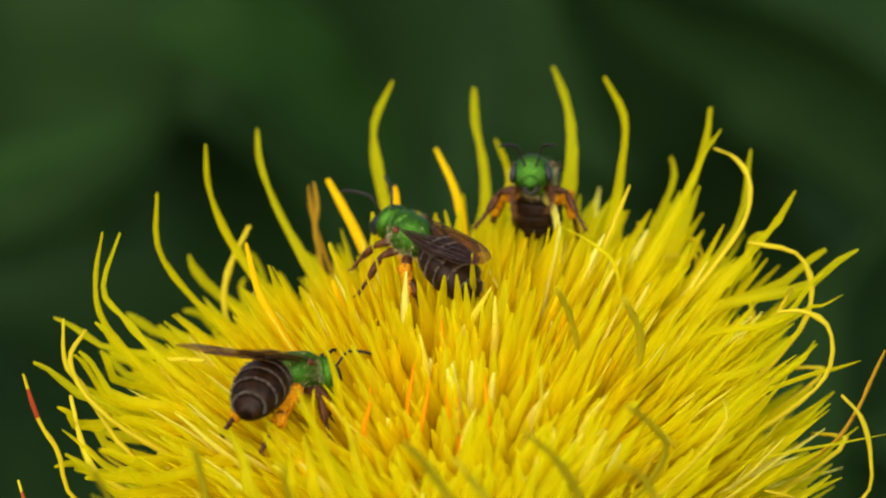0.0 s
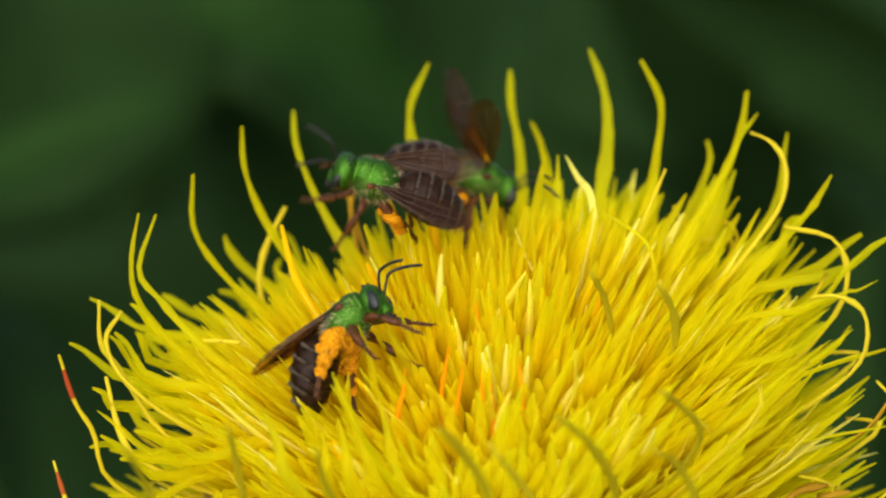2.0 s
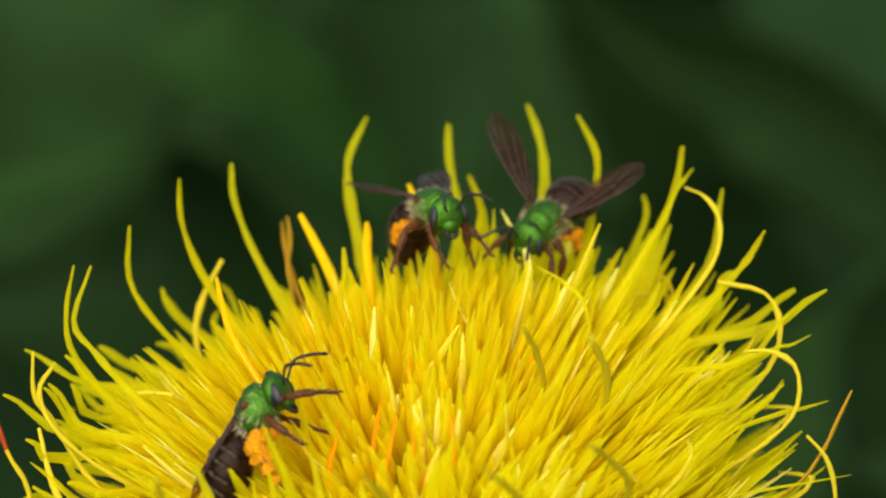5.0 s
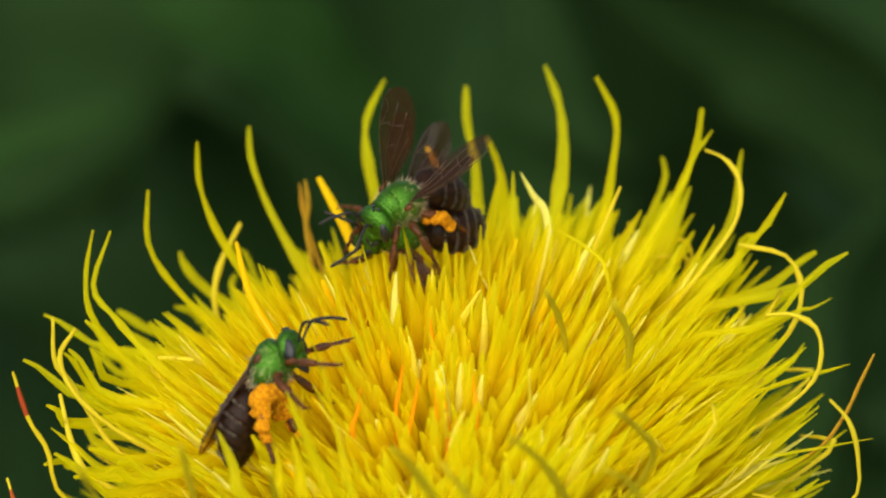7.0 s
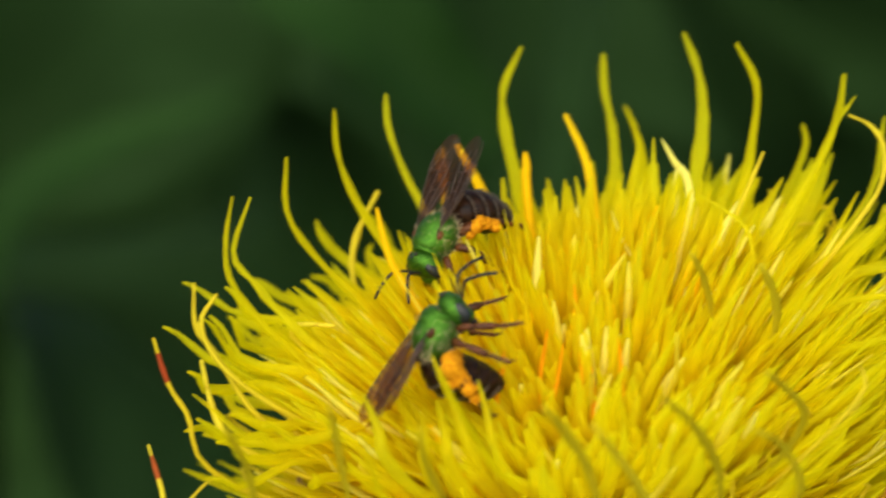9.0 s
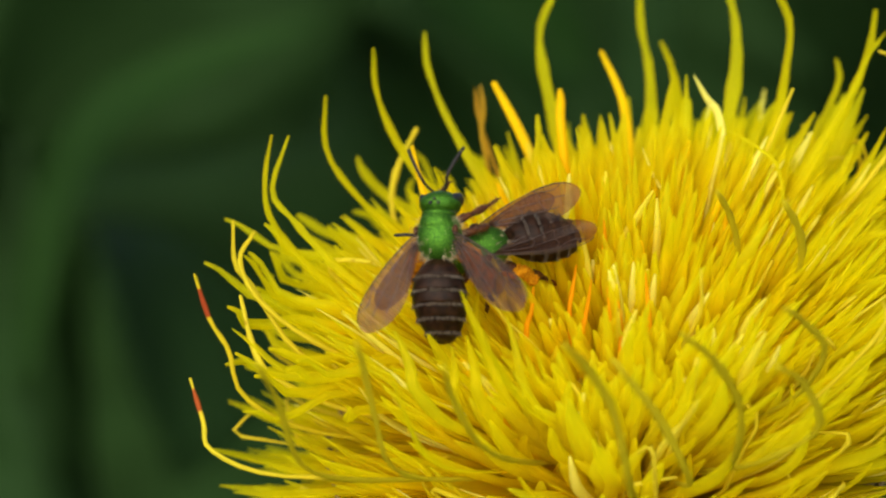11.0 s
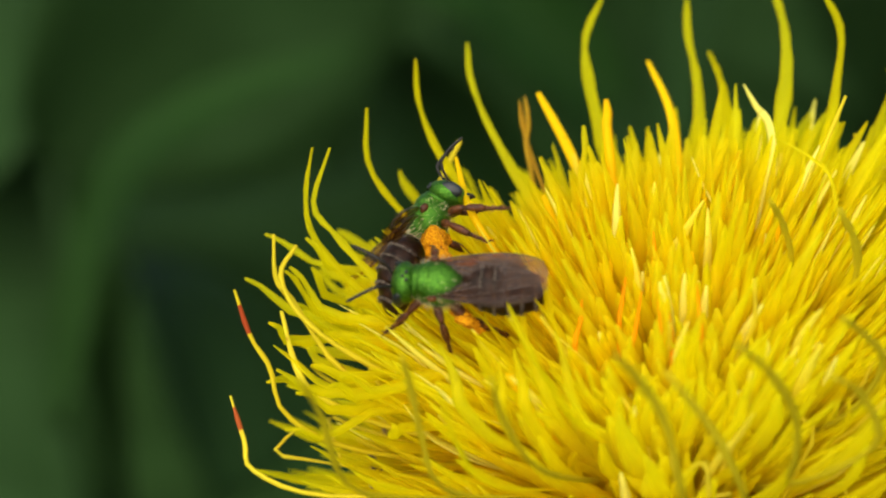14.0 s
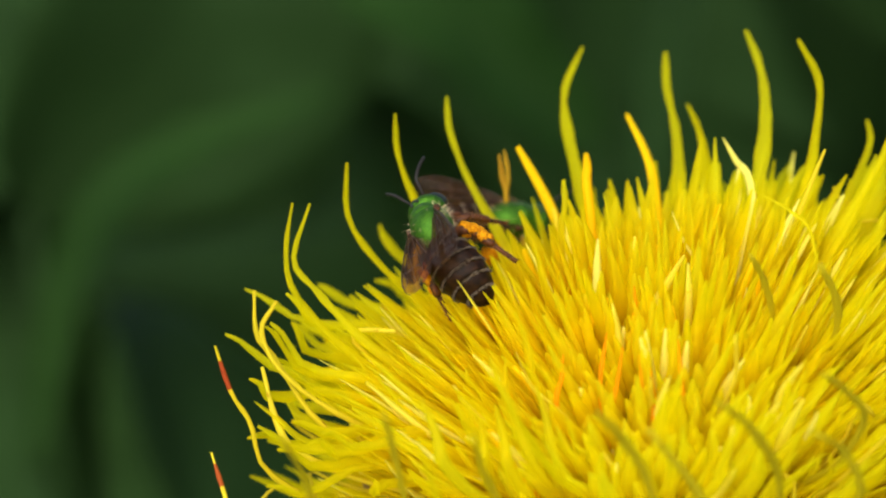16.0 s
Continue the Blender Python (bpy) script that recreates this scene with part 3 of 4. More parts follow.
def build_mass():
    """The crowd of florets over the whole head: clusters of strap lobes that all radiate from the core, upright in the middle and sweeping out at the rim."""
    rng = random.Random(11)
    singles = 0
    heap = {"strap": ([], []), "broad": ([], []), "sweep": ([], []), "pale": ([], [])}
    plan = []
    core = Vector((1.5, 0, -10))

    def frame_of(flat):
        u = Vector((flat.x, flat.y, 0)).normalized()
        return u, Vector((-u.y, u.x, 0))

    def heart(top, share):
        """The point that a floret points away from: the near side of the head stands a little steeper."""
        return core + Vector((0, share * min(0.0, top.y), -1.0 if top.y < 0 else 0.0))

    count = 480
    for i in range(count):
        r = 22.5 * math.sqrt((i + 0.5) / count)
        a = i * 2.399963 + rng.uniform(-0.25, 0.25)
        rim = r / 22.5
        centre = Vector((math.cos(a), math.sin(a), 0)) * r
        clump = rng.gauss(0, 0.045)
        tilt = Vector((rng.gauss(0, 0.9), rng.gauss(0, 0.9), 0))
        for lobe in range(rng.choice((3, 4, 4, 5))):
            flat = centre + Vector((rng.gauss(0, 1.3), rng.gauss(0, 1.3), 0))
            u, across = frame_of(flat)
            top = flat + Vector((0, 0, top_height(min(flat.length, 25)) + lean(flat.x, flat.y) + 0.5))
            reach = min(1.07, 1.0 + clump - abs(rng.gauss(0, 0.13)))
            base = heart(top, 0.52)
            root = base.lerp(top, 0.30) + across * rng.gauss(0, 0.5) + u * rng.gauss(0, 0.5)
            tip = base.lerp(top, reach) + tilt * 0.7 + Vector((rng.gauss(0, 0.4), rng.gauss(0, 0.4), rng.gauss(0, 0.3)))
            mid = root.lerp(tip, 0.55) + u * (rng.uniform(-0.2, 0.8) * rim) + across * rng.gauss(0, 0.25 + 0.3 * rim) - Vector((0, 0, rng.uniform(0, 0.7) * rim))
            k = rng.random()
            kind = "orange" if k < (0.05 if r < 10 else 0.012) else "pale" if k < 0.10 else "style" if k < 0.115 and rim > 0.5 else "strap"
            if kind == "style":
                tip = tip + u * rng.uniform(-2, 1) + Vector((0, 0, rng.uniform(0.5, 2.5)))
            if kind == "orange":
                tip = root.lerp(tip, 0.88)
            bend = mid.lerp(tip, 0.55) + (across * rng.gauss(0, 0.35) + u * rng.gauss(0.1, 0.3)) * (0.3 + 0.7 * rim)
            plan.append((kind, [root, mid, bend, tip]))
    for i in range(1000):
        r = 22.0 * math.sqrt((i + 0.5) / 1000)
        a = i * 2.399963 + 0.7
        flat = Vector((math.cos(a), math.sin(a), 0)) * r
        u, across = frame_of(flat)
        top = flat + Vector((0, 0, top_height(r) + lean(flat.x, flat.y)))
        root = heart(top, 0.52).lerp(top, 0.25)
        tip = heart(top, 0.52).lerp(top, rng.uniform(0.76, 0.95)) + across * rng.gauss(0, 0.6)
        plan.append(("broad", [root, root.lerp(tip, 0.6) + across * rng.gauss(0, 0.3) + u * rng.uniform(-0.2, 0.4), tip]))
    for i in range(420):
        a = i * 2.399963 + 0.3
        aim = radians(rng.uniform(-6, 34))
        way = Vector((math.cos(a) * math.cos(aim), math.sin(a) * math.cos(aim), math.sin(aim)))
        _, across = frame_of(way)
        tip = core + way * rng.uniform(16, 22.5) + across * rng.gauss(0, 1.6) + Vector((0, 0, rng.gauss(0, 0.9)))
        tip.z += lean(tip.x, tip.y) * 0.8
        root = heart(way * 25, 0.34) + way * 5
        plan.append(("broad", [root, root.lerp(tip, 0.6) + across * rng.gauss(0, 0.5) - Vector((0, 0, rng.uniform(0, 0.8))), tip]))
    for i in range(900):
        a = i * 2.399963 + rng.uniform(-0.1, 0.1)
        u = Vector((math.cos(a), math.sin(a), 0))
        across = Vector((-u.y, u.x, 0))
        level = rng.random()
        far = rng.random()
        if u.x < -0.3 and u.y > -0.5 and level > 0.45 and rng.random() < 0.4:
            continue
        aim = radians(-8 + 42 * level)
        way = u * math.cos(aim) + Vector((0, 0, math.sin(aim)))
        root = heart(way * 25, 0.34) + way * 5 + across * rng.gauss(0, 0.7)
        near = max(0.0, -u.y)
        tip = core + way * (22.5 - 3.0 * near * rng.random() + 5.5 * far ** 2) + across * rng.gauss(0, 1.8 + 1.4 * near) + Vector((0, 0, rng.gauss(0, 1.4) * near))
        tip.z += lean(tip.x, tip.y) * 0.8 + 2.0 * far * rng.random()
        sag = rng.uniform(0.2, 1.9)
        mid = root.lerp(tip, 0.55) + Vector((0, 0, -sag)) + across * rng.gauss(0, 0.4)
        bend = root.lerp(tip, 0.8) + Vector((0, 0, -sag * 0.8)) + u * rng.uniform(0, 0.7) + across * rng.gauss(0, 0.5)
        k = rng.random()
        if k < (0.16 if u.y > -0.2 or level < 0.25 else 0.06):
            tip = tip - u * rng.uniform(0, 3) + Vector((0, 0, rng.uniform(0, 2.2)))
            hook = tip + across * rng.gauss(0, 2.0) - u * rng.uniform(-0.5, 3.5) + Vector((0, 0, rng.uniform(-1.5, 1.5)))
            plan.append(("style", [root, mid, mid.lerp(tip, 0.6) + u * 0.8, tip, hook]))
            continue
        plan.append(("pale" if k > 0.94 else "sweep", [root, mid, bend, tip]))
    for i in range(90):
        a = radians(rng.uniform(150, 250))
        u = Vector((math.cos(a), math.sin(a), 0))
        across = Vector((-u.y, u.x, 0))
        aim = radians(rng.uniform(-20, 2))
        way = u * math.cos(aim) + Vector((0, 0, math.sin(aim)))
        root, tip = core + way * 6, core + way * rng.uniform(23, 29.5) + across * rng.gauss(0, 2.0)
        sag = rng.uniform(0.3, 1.8)
        plan.append(("sweep", [root, root.lerp(tip, 0.5) - Vector((0, 0, sag)), root.lerp(tip, 0.8) - Vector((0, 0, sag)) + across * rng.gauss(0, 0.5), tip]))
    for i in range(58):
        a = radians(rng.uniform(105, 225) if i < 40 else rng.uniform(-25, 60))
        u = Vector((math.cos(a), math.sin(a), 0))
        across = Vector((-u.y, u.x, 0))
        low = rng.random()
        first = u * rng.uniform(15, 19) + across * rng.gauss(0, 1.5) + Vector((0, 0, 4 - 7 * low))
        last = u * rng.uniform(22.5, 27.5) + across * rng.gauss(0, 2.5) + Vector((0, 0, 8.5 - 10 * low + rng.gauss(0, 1)))
        for q in (first, last):
            q.z += lean(q.x, q.y) * 0.8
        out = first.lerp(last, 0.55) + u * rng.uniform(0.6, 1.8) - Vector((0, 0, rng.uniform(0.2, 1.2)))
        plan.append(("filament", [Vector((u.x * 6, u.y * 6, -7)), first, out, first.lerp(last, 0.82) + u * 0.6 + across * rng.gauss(0, 0.5), last]))
    widths = {"filament": (0.55, 0.95), "broad": (1.2, 2.0), "strap": (0.65, 1.2), "sweep": (0.85, 1.6), "pale": (0.6, 0.95), "orange": (0.5, 0.7), "style": (0.30, 0.42)}
    for kind, points in plan:
        tip = points[-1]
        width = rng.uniform(*widths[kind])
        if kind == "sweep" and tip.x < -12:
            width *= 1.2
        if kind in ("strap", "pale") and tip.y > 4:
            width *= 1.25
            tip.z += rng.uniform(-0.8, 1.3) * min(1.0, (tip.y - 4) / 6)
        own = kind in ("filament", "style", "orange") or kind != "broad" and singles < 200 and -24 < tip.y < 6 and abs(tip.x) < 24 and rng.random() < 0.30
        verts, faces = ([], []) if own else heap[kind]
        shape_floret(verts, faces, kind, width, points, 9, 6)
        if own:
            singles += kind in ("strap", "sweep", "pale")
            part(NAMES[kind], mesh_of(NAMES[kind], verts, faces, SKIN[kind]), flower, SAYS[kind])
    for kind, (verts, faces) in heap.items():
        name = {"strap": "petals", "sweep": "rim_petals", "broad": "inner_petals", "pale": "pale_petals"}[kind]
        part(name, mesh_of(name, verts, faces, SKIN[kind]), flower, SAYS[kind])["kind"] = "stuff"


build_mass()


# ---- the bees ----
def abdomen_stations():
    """Rings of the abdomen, curving down towards its tip; its root is at the waist."""
    out = []
    for i in range(25):
        u = i / 24
        w = 1.88 * (math.sin(math.pi * min(1.0, 0.04 + u * 0.94)) ** 0.48) * (1 - 0.16 * u)
        out.append((-5.5 * u + 0.35 * u * u, 0.15 - 1.25 * u * u, max(w, 0.12), max(w * 0.86, 0.10)))
    return out


def build_abdomen(parent):
    st = abdomen_stations()
    verts, faces = [], []
    lathe(verts, faces, [(x, z, w * 0.97, h * 0.97) for x, z, w, h in st], 18)
    ab = part("abdomen", mesh_of("abdomen", verts, faces, [M_ABDOMEN]), parent, "glossy black-brown abdomen with pale hair bands", pose(-1.55 * S, 0, -0.1 * S))
    for k in range(6):
        a, b = 1 + k * 4, min(1 + k * 4 + 4, 24)
        verts, faces = [], []
        ring = []
        for q, (x, z, w, h) in enumerate(st[a:b + 1]):
            g = 1.0 + 0.035 * q / max(1, b - a)
            ring.append((x, z, w * g, h * g))
        lathe(verts, faces, ring, 18)
        part("tergite", mesh_of("tergite", verts, faces, [M_ABDOMEN]), ab)
        if k < 5:
            verts, faces = [], []
            rng = random.Random(k)
            x, z, w, h = st[b]
            x0, z0, w0, h0 = st[b - 1]
            for i in range(240):
                an = rng.uniform(-0.35, math.pi + 0.35)
                f = -0.35 + rng.random() * 0.55
                c = Vector((x + (x0 - x) * f, 1.035 * (w + (w0 - w) * f) * math.cos(an), z + (z0 - z) * f + 1.035 * (h + (h0 - h) * f) * math.sin(an)))
                out = Vector((0, math.cos(an), math.sin(an)))
                tip = c + Vector((-0.17, 0, 0)) + out * 0.05 + Vector((rng.gauss(0, 0.05), rng.gauss(0, 0.05), rng.gauss(0, 0.05)))
                side = Vector((0, -out.z, out.y)) * 0.032
                n = len(verts)
                verts += [(c + side) * S, (c - side) * S, (c + out * 0.04) * S, tip * S]
                faces += [(n, n + 1, n + 3), (n + 1, n + 2, n + 3), (n + 2, n, n + 3)]
            part("hair_band", mesh_of("hair_band", verts, faces, [M_BAND]), ab, "pale hair band")
    return ab


def build_head(parent):
    verts, faces = [], []
    egg(verts, faces, (0.55, 0, -0.25), (0.86, 1.36, 1.28), 14, 20)
    egg(verts, faces, (1.0, 0, -0.95), (0.55, 0.7, 0.6), 8, 12)
    head = part("head", mesh_of("head", verts, faces, [M_GREEN]), parent, "metallic green head", pose(1.55 * S, 0, 0.1 * S))
    for s in (1, -1):
        verts, faces = [], []
        egg(verts, faces, (0, 0, 0), (0.50, 0.30, 0.80), 10, 14)
        part("eye", mesh_of("eye", verts, faces, [M_EYE]), head, "dark grey compound eye", pose(0.78 * S, s * 1.10 * S, -0.25 * S, s * 12, -14, s * 14))
        verts, faces = [], []
        p = [(0, 0, 0), (0.35, s * 0.35, 0.75), (0.75, s * 0.55, 1.25), (1.35, s * 0.85, 1.3), (2.0, s * 1.2, 1.2), (2.7, s * 1.55, 0.95)]
        path = [q * S for q in spline(p, 20)]
        radii = [(0.085 if i < 6 else 0.105) * (1 + 0.10 * (i % 2)) * S for i in range(21)]
        radii[-1] = 0.07 * S
        tube(verts, faces, path, radii, 8)
        part("antenna", mesh_of("antenna", verts, faces, [M_BLACK]), head, "black elbowed antenna", pose(1.25 * S, s * 0.32 * S, 0.0))
    for k, (x, y) in enumerate(((0.62, 0), (0.38, 0.26), (0.38, -0.26))):
        verts, faces = [], []
        egg(verts, faces, (x, y, 1.03), (0.13, 0.13, 0.12), 6, 8)
        part("ocellus", mesh_of("ocellus", verts, faces, [M_EYE]), head)
    verts, faces = [], []
    for s in (1, -1):
        tube(verts, faces, [q * S for q in spline([(1.1, s * 0.45, -1.3), (1.35, s * 0.3, -1.65), (1.45, -s * 0.05, -1.9)], 5)], [w * S for w in (0.2, 0.2, 0.17, 0.13, 0.1, 0.05)], 7)
    part("mandibles", mesh_of("mandibles", verts, faces, [M_BLACK]), head, "dark brown mandibles")
    return head


def build_thorax(parent):
    verts, faces = [], []
    egg(verts, faces, (0, 0, 0), (1.75, 1.50, 1.40), 16, 22)
    part("thorax", mesh_of("thorax", verts, faces, [M_GREEN]), parent, "metallic green thorax")
    verts, faces = [], []
    egg(verts, faces, (0.75, 0, 0.42), (0.95, 1.15, 1.0), 12, 18)
    part("scutum", mesh_of("scutum", verts, faces, [M_GREEN]), parent)
    verts, faces = [], []
    egg(verts, faces, (-0.78, 0, 0.78), (0.42, 0.72, 0.42), 8, 14)
    part("scutellum", mesh_of("scutellum", verts, faces, [M_GREEN]), parent)
    for side in (1, -1):
        verts, faces = [], []
        egg(verts, faces, (0.25, side * 1.30, 0.72), (0.34, 0.20, 0.26), 7, 10)
        part("tegula", mesh_of("tegula", verts, faces, [M_LEG]), parent, "brown plate over the wing root")
    verts, faces = [], []
    lathe(verts, faces, [(1.62, 0.15, 0.80, 0.85), (1.50, 0.12, 1.06, 1.05), (1.34, 0.10, 1.14, 1.10), (1.2, 0.1, 1.0, 1.0)], 18)
    part("collar", mesh_of("collar", verts, faces, [M_GREEN]), parent)
    verts, faces = [], []
    lathe(verts, faces, [(1.9, 0.05, 0.5, 0.5), (1.5, 0.05, 0.75, 0.7), (1.1, 0.0, 0.8, 0.8)], 12)
    lathe(verts, faces, [(-1.3, 0, 0.7, 0.7), (-1.6, -0.05, 0.42, 0.42), (-1.9, -0.05, 0.6, 0.55)], 12)
    part("neck_and_waist", mesh_of("neck_and_waist", verts, faces, [M_BLACK]), parent)
    verts, faces = [], []
    rng = random.Random(3)
    for i in range(620):
        d = Vector((rng.gauss(0, 1), rng.gauss(0, 1), rng.gauss(0, 1))).normalized()
        if d.z > 0.55 and rng.random() < 0.75:
            continue
        c = Vector((d.x * 1.75, d.y * 1.50, d.z * 1.40))
        tip = c + d * rng.uniform(0.25, 0.55) + Vector((-0.15, rng.gauss(0, 0.08), rng.gauss(0, 0.08)))
        side = d.orthogonal().normalized() * 0.013
        n = len(verts)
        verts += [(c + side) * S, (c - side) * S, (c + d.cross(side).normalized() * 0.022) * S, tip * S]
        faces += [(n, n + 1, n + 3), (n + 1, n + 2, n + 3), (n + 2, n, n + 3)]
    part("hair", mesh_of("hair", verts, faces, [M_HAIR]), parent, "short pale hair")


WING_EDGE = ((0, 0), (-1.6, 0.42), (-3.6, 0.72), (-5.6, 0.80), (-7.2, 0.55), (-8.0, -0.10), (-8.1, -0.85), (-7.3, -1.55), (-6.0, -1.95), (-4.4, -1.90), (-2.6, -1.25), (-1.0, -0.55))


def build_wing(parent, side, hind):
    """A wing that reaches back along -x from its hinge; side +1 is the left one."""
    k = 0.62 if hind else 0.88
    edge = [q for q in spline([(x * k, side * y * k, 0) for x, y in WING_EDGE] + [(0, 0, 0)], 36)][:-1]
    mid = sum(edge, Vector()) / len(edge)
    verts = [mid * S]
    for f in (0.35, 0.7, 1.0):
        for q in edge:
            p = mid.lerp(q, f)
            ripple = 0.10 * math.sin(p.y * 4.0) * (1 - f * 0.6) + 0.05 * p.x * p.x / 16
            verts.append(Vector((p.x, p.y, ripple)) * S)
    n = len(edge)
    faces = [(0, 1 + i, 1 + (i + 1) % n) for i in range(n)]
    for r in range(2):
        for i in range(n):
            a, b = 1 + r * n + i, 1 + r * n + (i + 1) % n
            faces.append((a, a + n, b + n, b))
    me = mesh_of("wing", verts, faces, [M_WING])
    hinge = (-0.35, 1.05, 0.75) if hind else (0.15, 1.15, 0.9)
    wing = part("hindwing" if hind else "forewing", me, parent, "smoky brown see-through wing with dark veins", pose(hinge[0] * S, side * hinge[1] * S, hinge[2] * S))
    veins = [((0, 0), (-2.5, 0.52), (-5.2, 0.78), (-6.8, 0.62)), ((-0.6, -0.1), (-2.6, 0.1), (-4.2, -0.1), (-6.9, -0.55)), ((-0.8, -0.2), (-2.8, -0.55), (-4.6, -1.0), (-6.2, -1.25)),
             ((-1.0, -0.4), (-2.8, -1.0), (-4.2, -1.55)), ((-3.2, 0.05), (-3.5, -0.35), (-3.3, -0.68)), ((-4.9, 0.75), (-5.2, 0.2), (-5.0, -0.2), (-5.1, -1.05)), ((-4.9, 0.76), (-6.2, 0.2), (-7.1, 0.4))]
    runs = [[Vector((q.x * k, q.y * side * k, 0.05 * q.x * q.x * k / 16 + 0.06)) for q in spline([(*c, 0) for c in v], 8)] for v in (veins[:5] if hind else veins)]
    for run in [*runs, edge[:15]]:
        verts, faces = [], []
        tube(verts, faces, [q * S for q in run], [0.032 * S] * len(run), 4)
        part("vein", mesh_of("vein", verts, faces, [M_VEIN]), wing)
    return wing


LEGS = (  # root, then knee, ankle and foot of the left side, and thickness
    ("foreleg", (0.95, 0.65, -0.85), (0.9, 0.95, -0.45), (1.7, 1.35, -1.5), (2.5, 1.5, -2.6), 0.26),
    ("midleg", (0.15, 0.85, -1.0), (0.0, 1.45, -0.35), (0.1, 2.0, -1.9), (0.25, 2.6, -3.2), 0.28),
    ("hindleg", (-0.75, 0.8, -0.95), (-1.0, 1.15, -0.25), (-2.3, 1.5, -1.5), (-3.3, 1.75, -3.0), 0.36),
)


def build_leg(parent, spec, s, load):
    name, root, knee, ankle, foot, w = spec
    a, b, c = ((p[0], s * p[1], p[2]) for p in (knee, ankle, foot))
    verts, faces = [], []
    tube(verts, faces, [q * S for q in spline([(0, 0, 0), (a[0] * 0.5, a[1] * 0.5, a[2] * 0.5 + 0.1), a], 6)], [w * k * S for k in (0.7, 0.95, 1.1, 1.1, 1.0, 0.8, 0.6)], 8)
    tube(verts, faces, [q * S for q in spline([a, tuple((a[q] + b[q]) / 2 for q in range(3)), b], 6)], [w * k * S for k in (0.55, 0.8, 0.95, 1.0, 1.0, 0.9, 0.6)], 8)
    tarsus = spline([b, tuple((b[q] + c[q]) / 2 for q in range(3)), c], 10)
    tube(verts, faces, [q * S for q in tarsus], [w * (0.50 if i % 2 else 0.40) * S for i in range(11)], 7)
    end = Vector(c)
    for k in (-1, 1):
        tube(verts, faces, [end * S, (end + Vector((0.18, 0.12 * k, -0.12))) * S, (end + Vector((0.26, 0.2 * k, -0.3))) * S], [0.06 * S, 0.05 * S, 0.015 * S], 5)
    leg = part(name, mesh_of(name, verts, faces, [M_LEG]), parent, "", pose(root[0] * S, s * root[1] * S, root[2] * S))
    rng = random.Random(len(name) + s)
    verts, faces = [], []
    for i in range(150):
        u = rng.random()
        p = Vector(a).lerp(Vector(b), u * 2) if u < 0.5 else Vector(b).lerp(Vector(c), (u - 0.5) * 2)
        d = Vector((rng.gauss(0, 1), rng.gauss(0, 1), rng.gauss(0, 1))).normalized()
        side = d.orthogonal().normalized() * 0.025
        n = len(verts)
        verts += [(p + side) * S, (p - side) * S, (p + d * rng.uniform(0.35, 0.55) * (1.0 - 0.3 * u)) * S]
        faces.append((n, n + 1, n + 2))
    part("bristles", mesh_of("bristles", verts, faces, [M_BRISTLE]), leg)
    if name == "hindleg":
        for i in range(9 if load else 0):
            verts, faces = [], []
            p = ((-0.1, s * 0.2, 0), (-0.75, s * 0.80, 0.15), (-1.2, s * 0.95, -0.3))[i % 3] if i < 6 else Vector(a).lerp(Vector(b), 0.3 * (i - 5))
            far = 0.0 if i < 3 else 0.38 if i < 6 else 0.1
            egg(verts, faces, [p[0] - 0.1 + rng.gauss(0, far), p[1] + s * 0.15 + rng.gauss(0, far * 0.7), p[2] - 0.15 + rng.gauss(0, far)], [k * (1 if i < 3 else rng.uniform(0.55, 0.75)) for k in ((0.58, 0.50, 0.58), (0.80, 0.66, 0.78), (0.54, 0.48, 0.60))[i % 3]], 14, 18, 0.35, i * 3.1)
            part("pollen_clump", mesh_of("pollen_clump", verts, faces, [M_POLLEN]), leg, "orange pollen packed in a round load")
        for i in range(0 if load else 8):
            verts, faces = [], []
            p = Vector((0, 0, 0)).lerp(Vector(a), 0.35 + 0.15 * i) if i < 4 else Vector(a).lerp(Vector(b), (i - 4) * 0.2)
            egg(verts, faces, (p.x + rng.gauss(0, 0.12), p.y + s * 0.18, p.z - 0.1 + rng.gauss(0, 0.12)), (0.44, 0.38, 0.42), 10, 14, 0.35, i * 3.1)
            part("pollen_clump", mesh_of("pollen_clump", verts, faces, [M_POLLEN]), leg, "orange pollen packed in leg hair")
    return leg


def build_bee(label, load=False):
    bee = tagged(new("sweat_bee"), label, "bee", "bees on the flower")
    build_thorax(bee)
    bits = {"head": build_head(bee), "abdomen": build_abdomen(bee)}
    for s, word in ((1, "left"), (-1, "right")):
        bits["hind_" + word] = build_wing(bee, s, True)
        bits["fore_" + word] = build_wing(bee, s, False)
        for spec in LEGS:
            bits[spec[0] + "_" + word] = build_leg(bee, spec, s, load)
    return bee, bits


BEES = {
    "middle": build_bee("metallic green sweat bee with folded smoky wings among florets"),
    "back": build_bee("metallic green sweat bee wrestling another bee, wings flicking"),
    "lower": build_bee("metallic green sweat bee loaded with orange pollen, clinging upright", True),
}


# ---- all that moves ----
def wing_pose(side, hind, spread, lift, twist=0):
    x, y, z = (-0.35, 1.05, 0.75) if hind else (0.15, 1.15, 0.9)
    if hind:
        spread, lift = spread * 0.9 + 6, lift * 0.9
    return pose(x * S, side * y * S, z * S) @ pose(0, 0, 0, 0, 0, -side * spread) @ pose(0, 0, 0, 0, lift, 0) @ pose(0, 0, 0, side * (twist + 8), 0, 0)


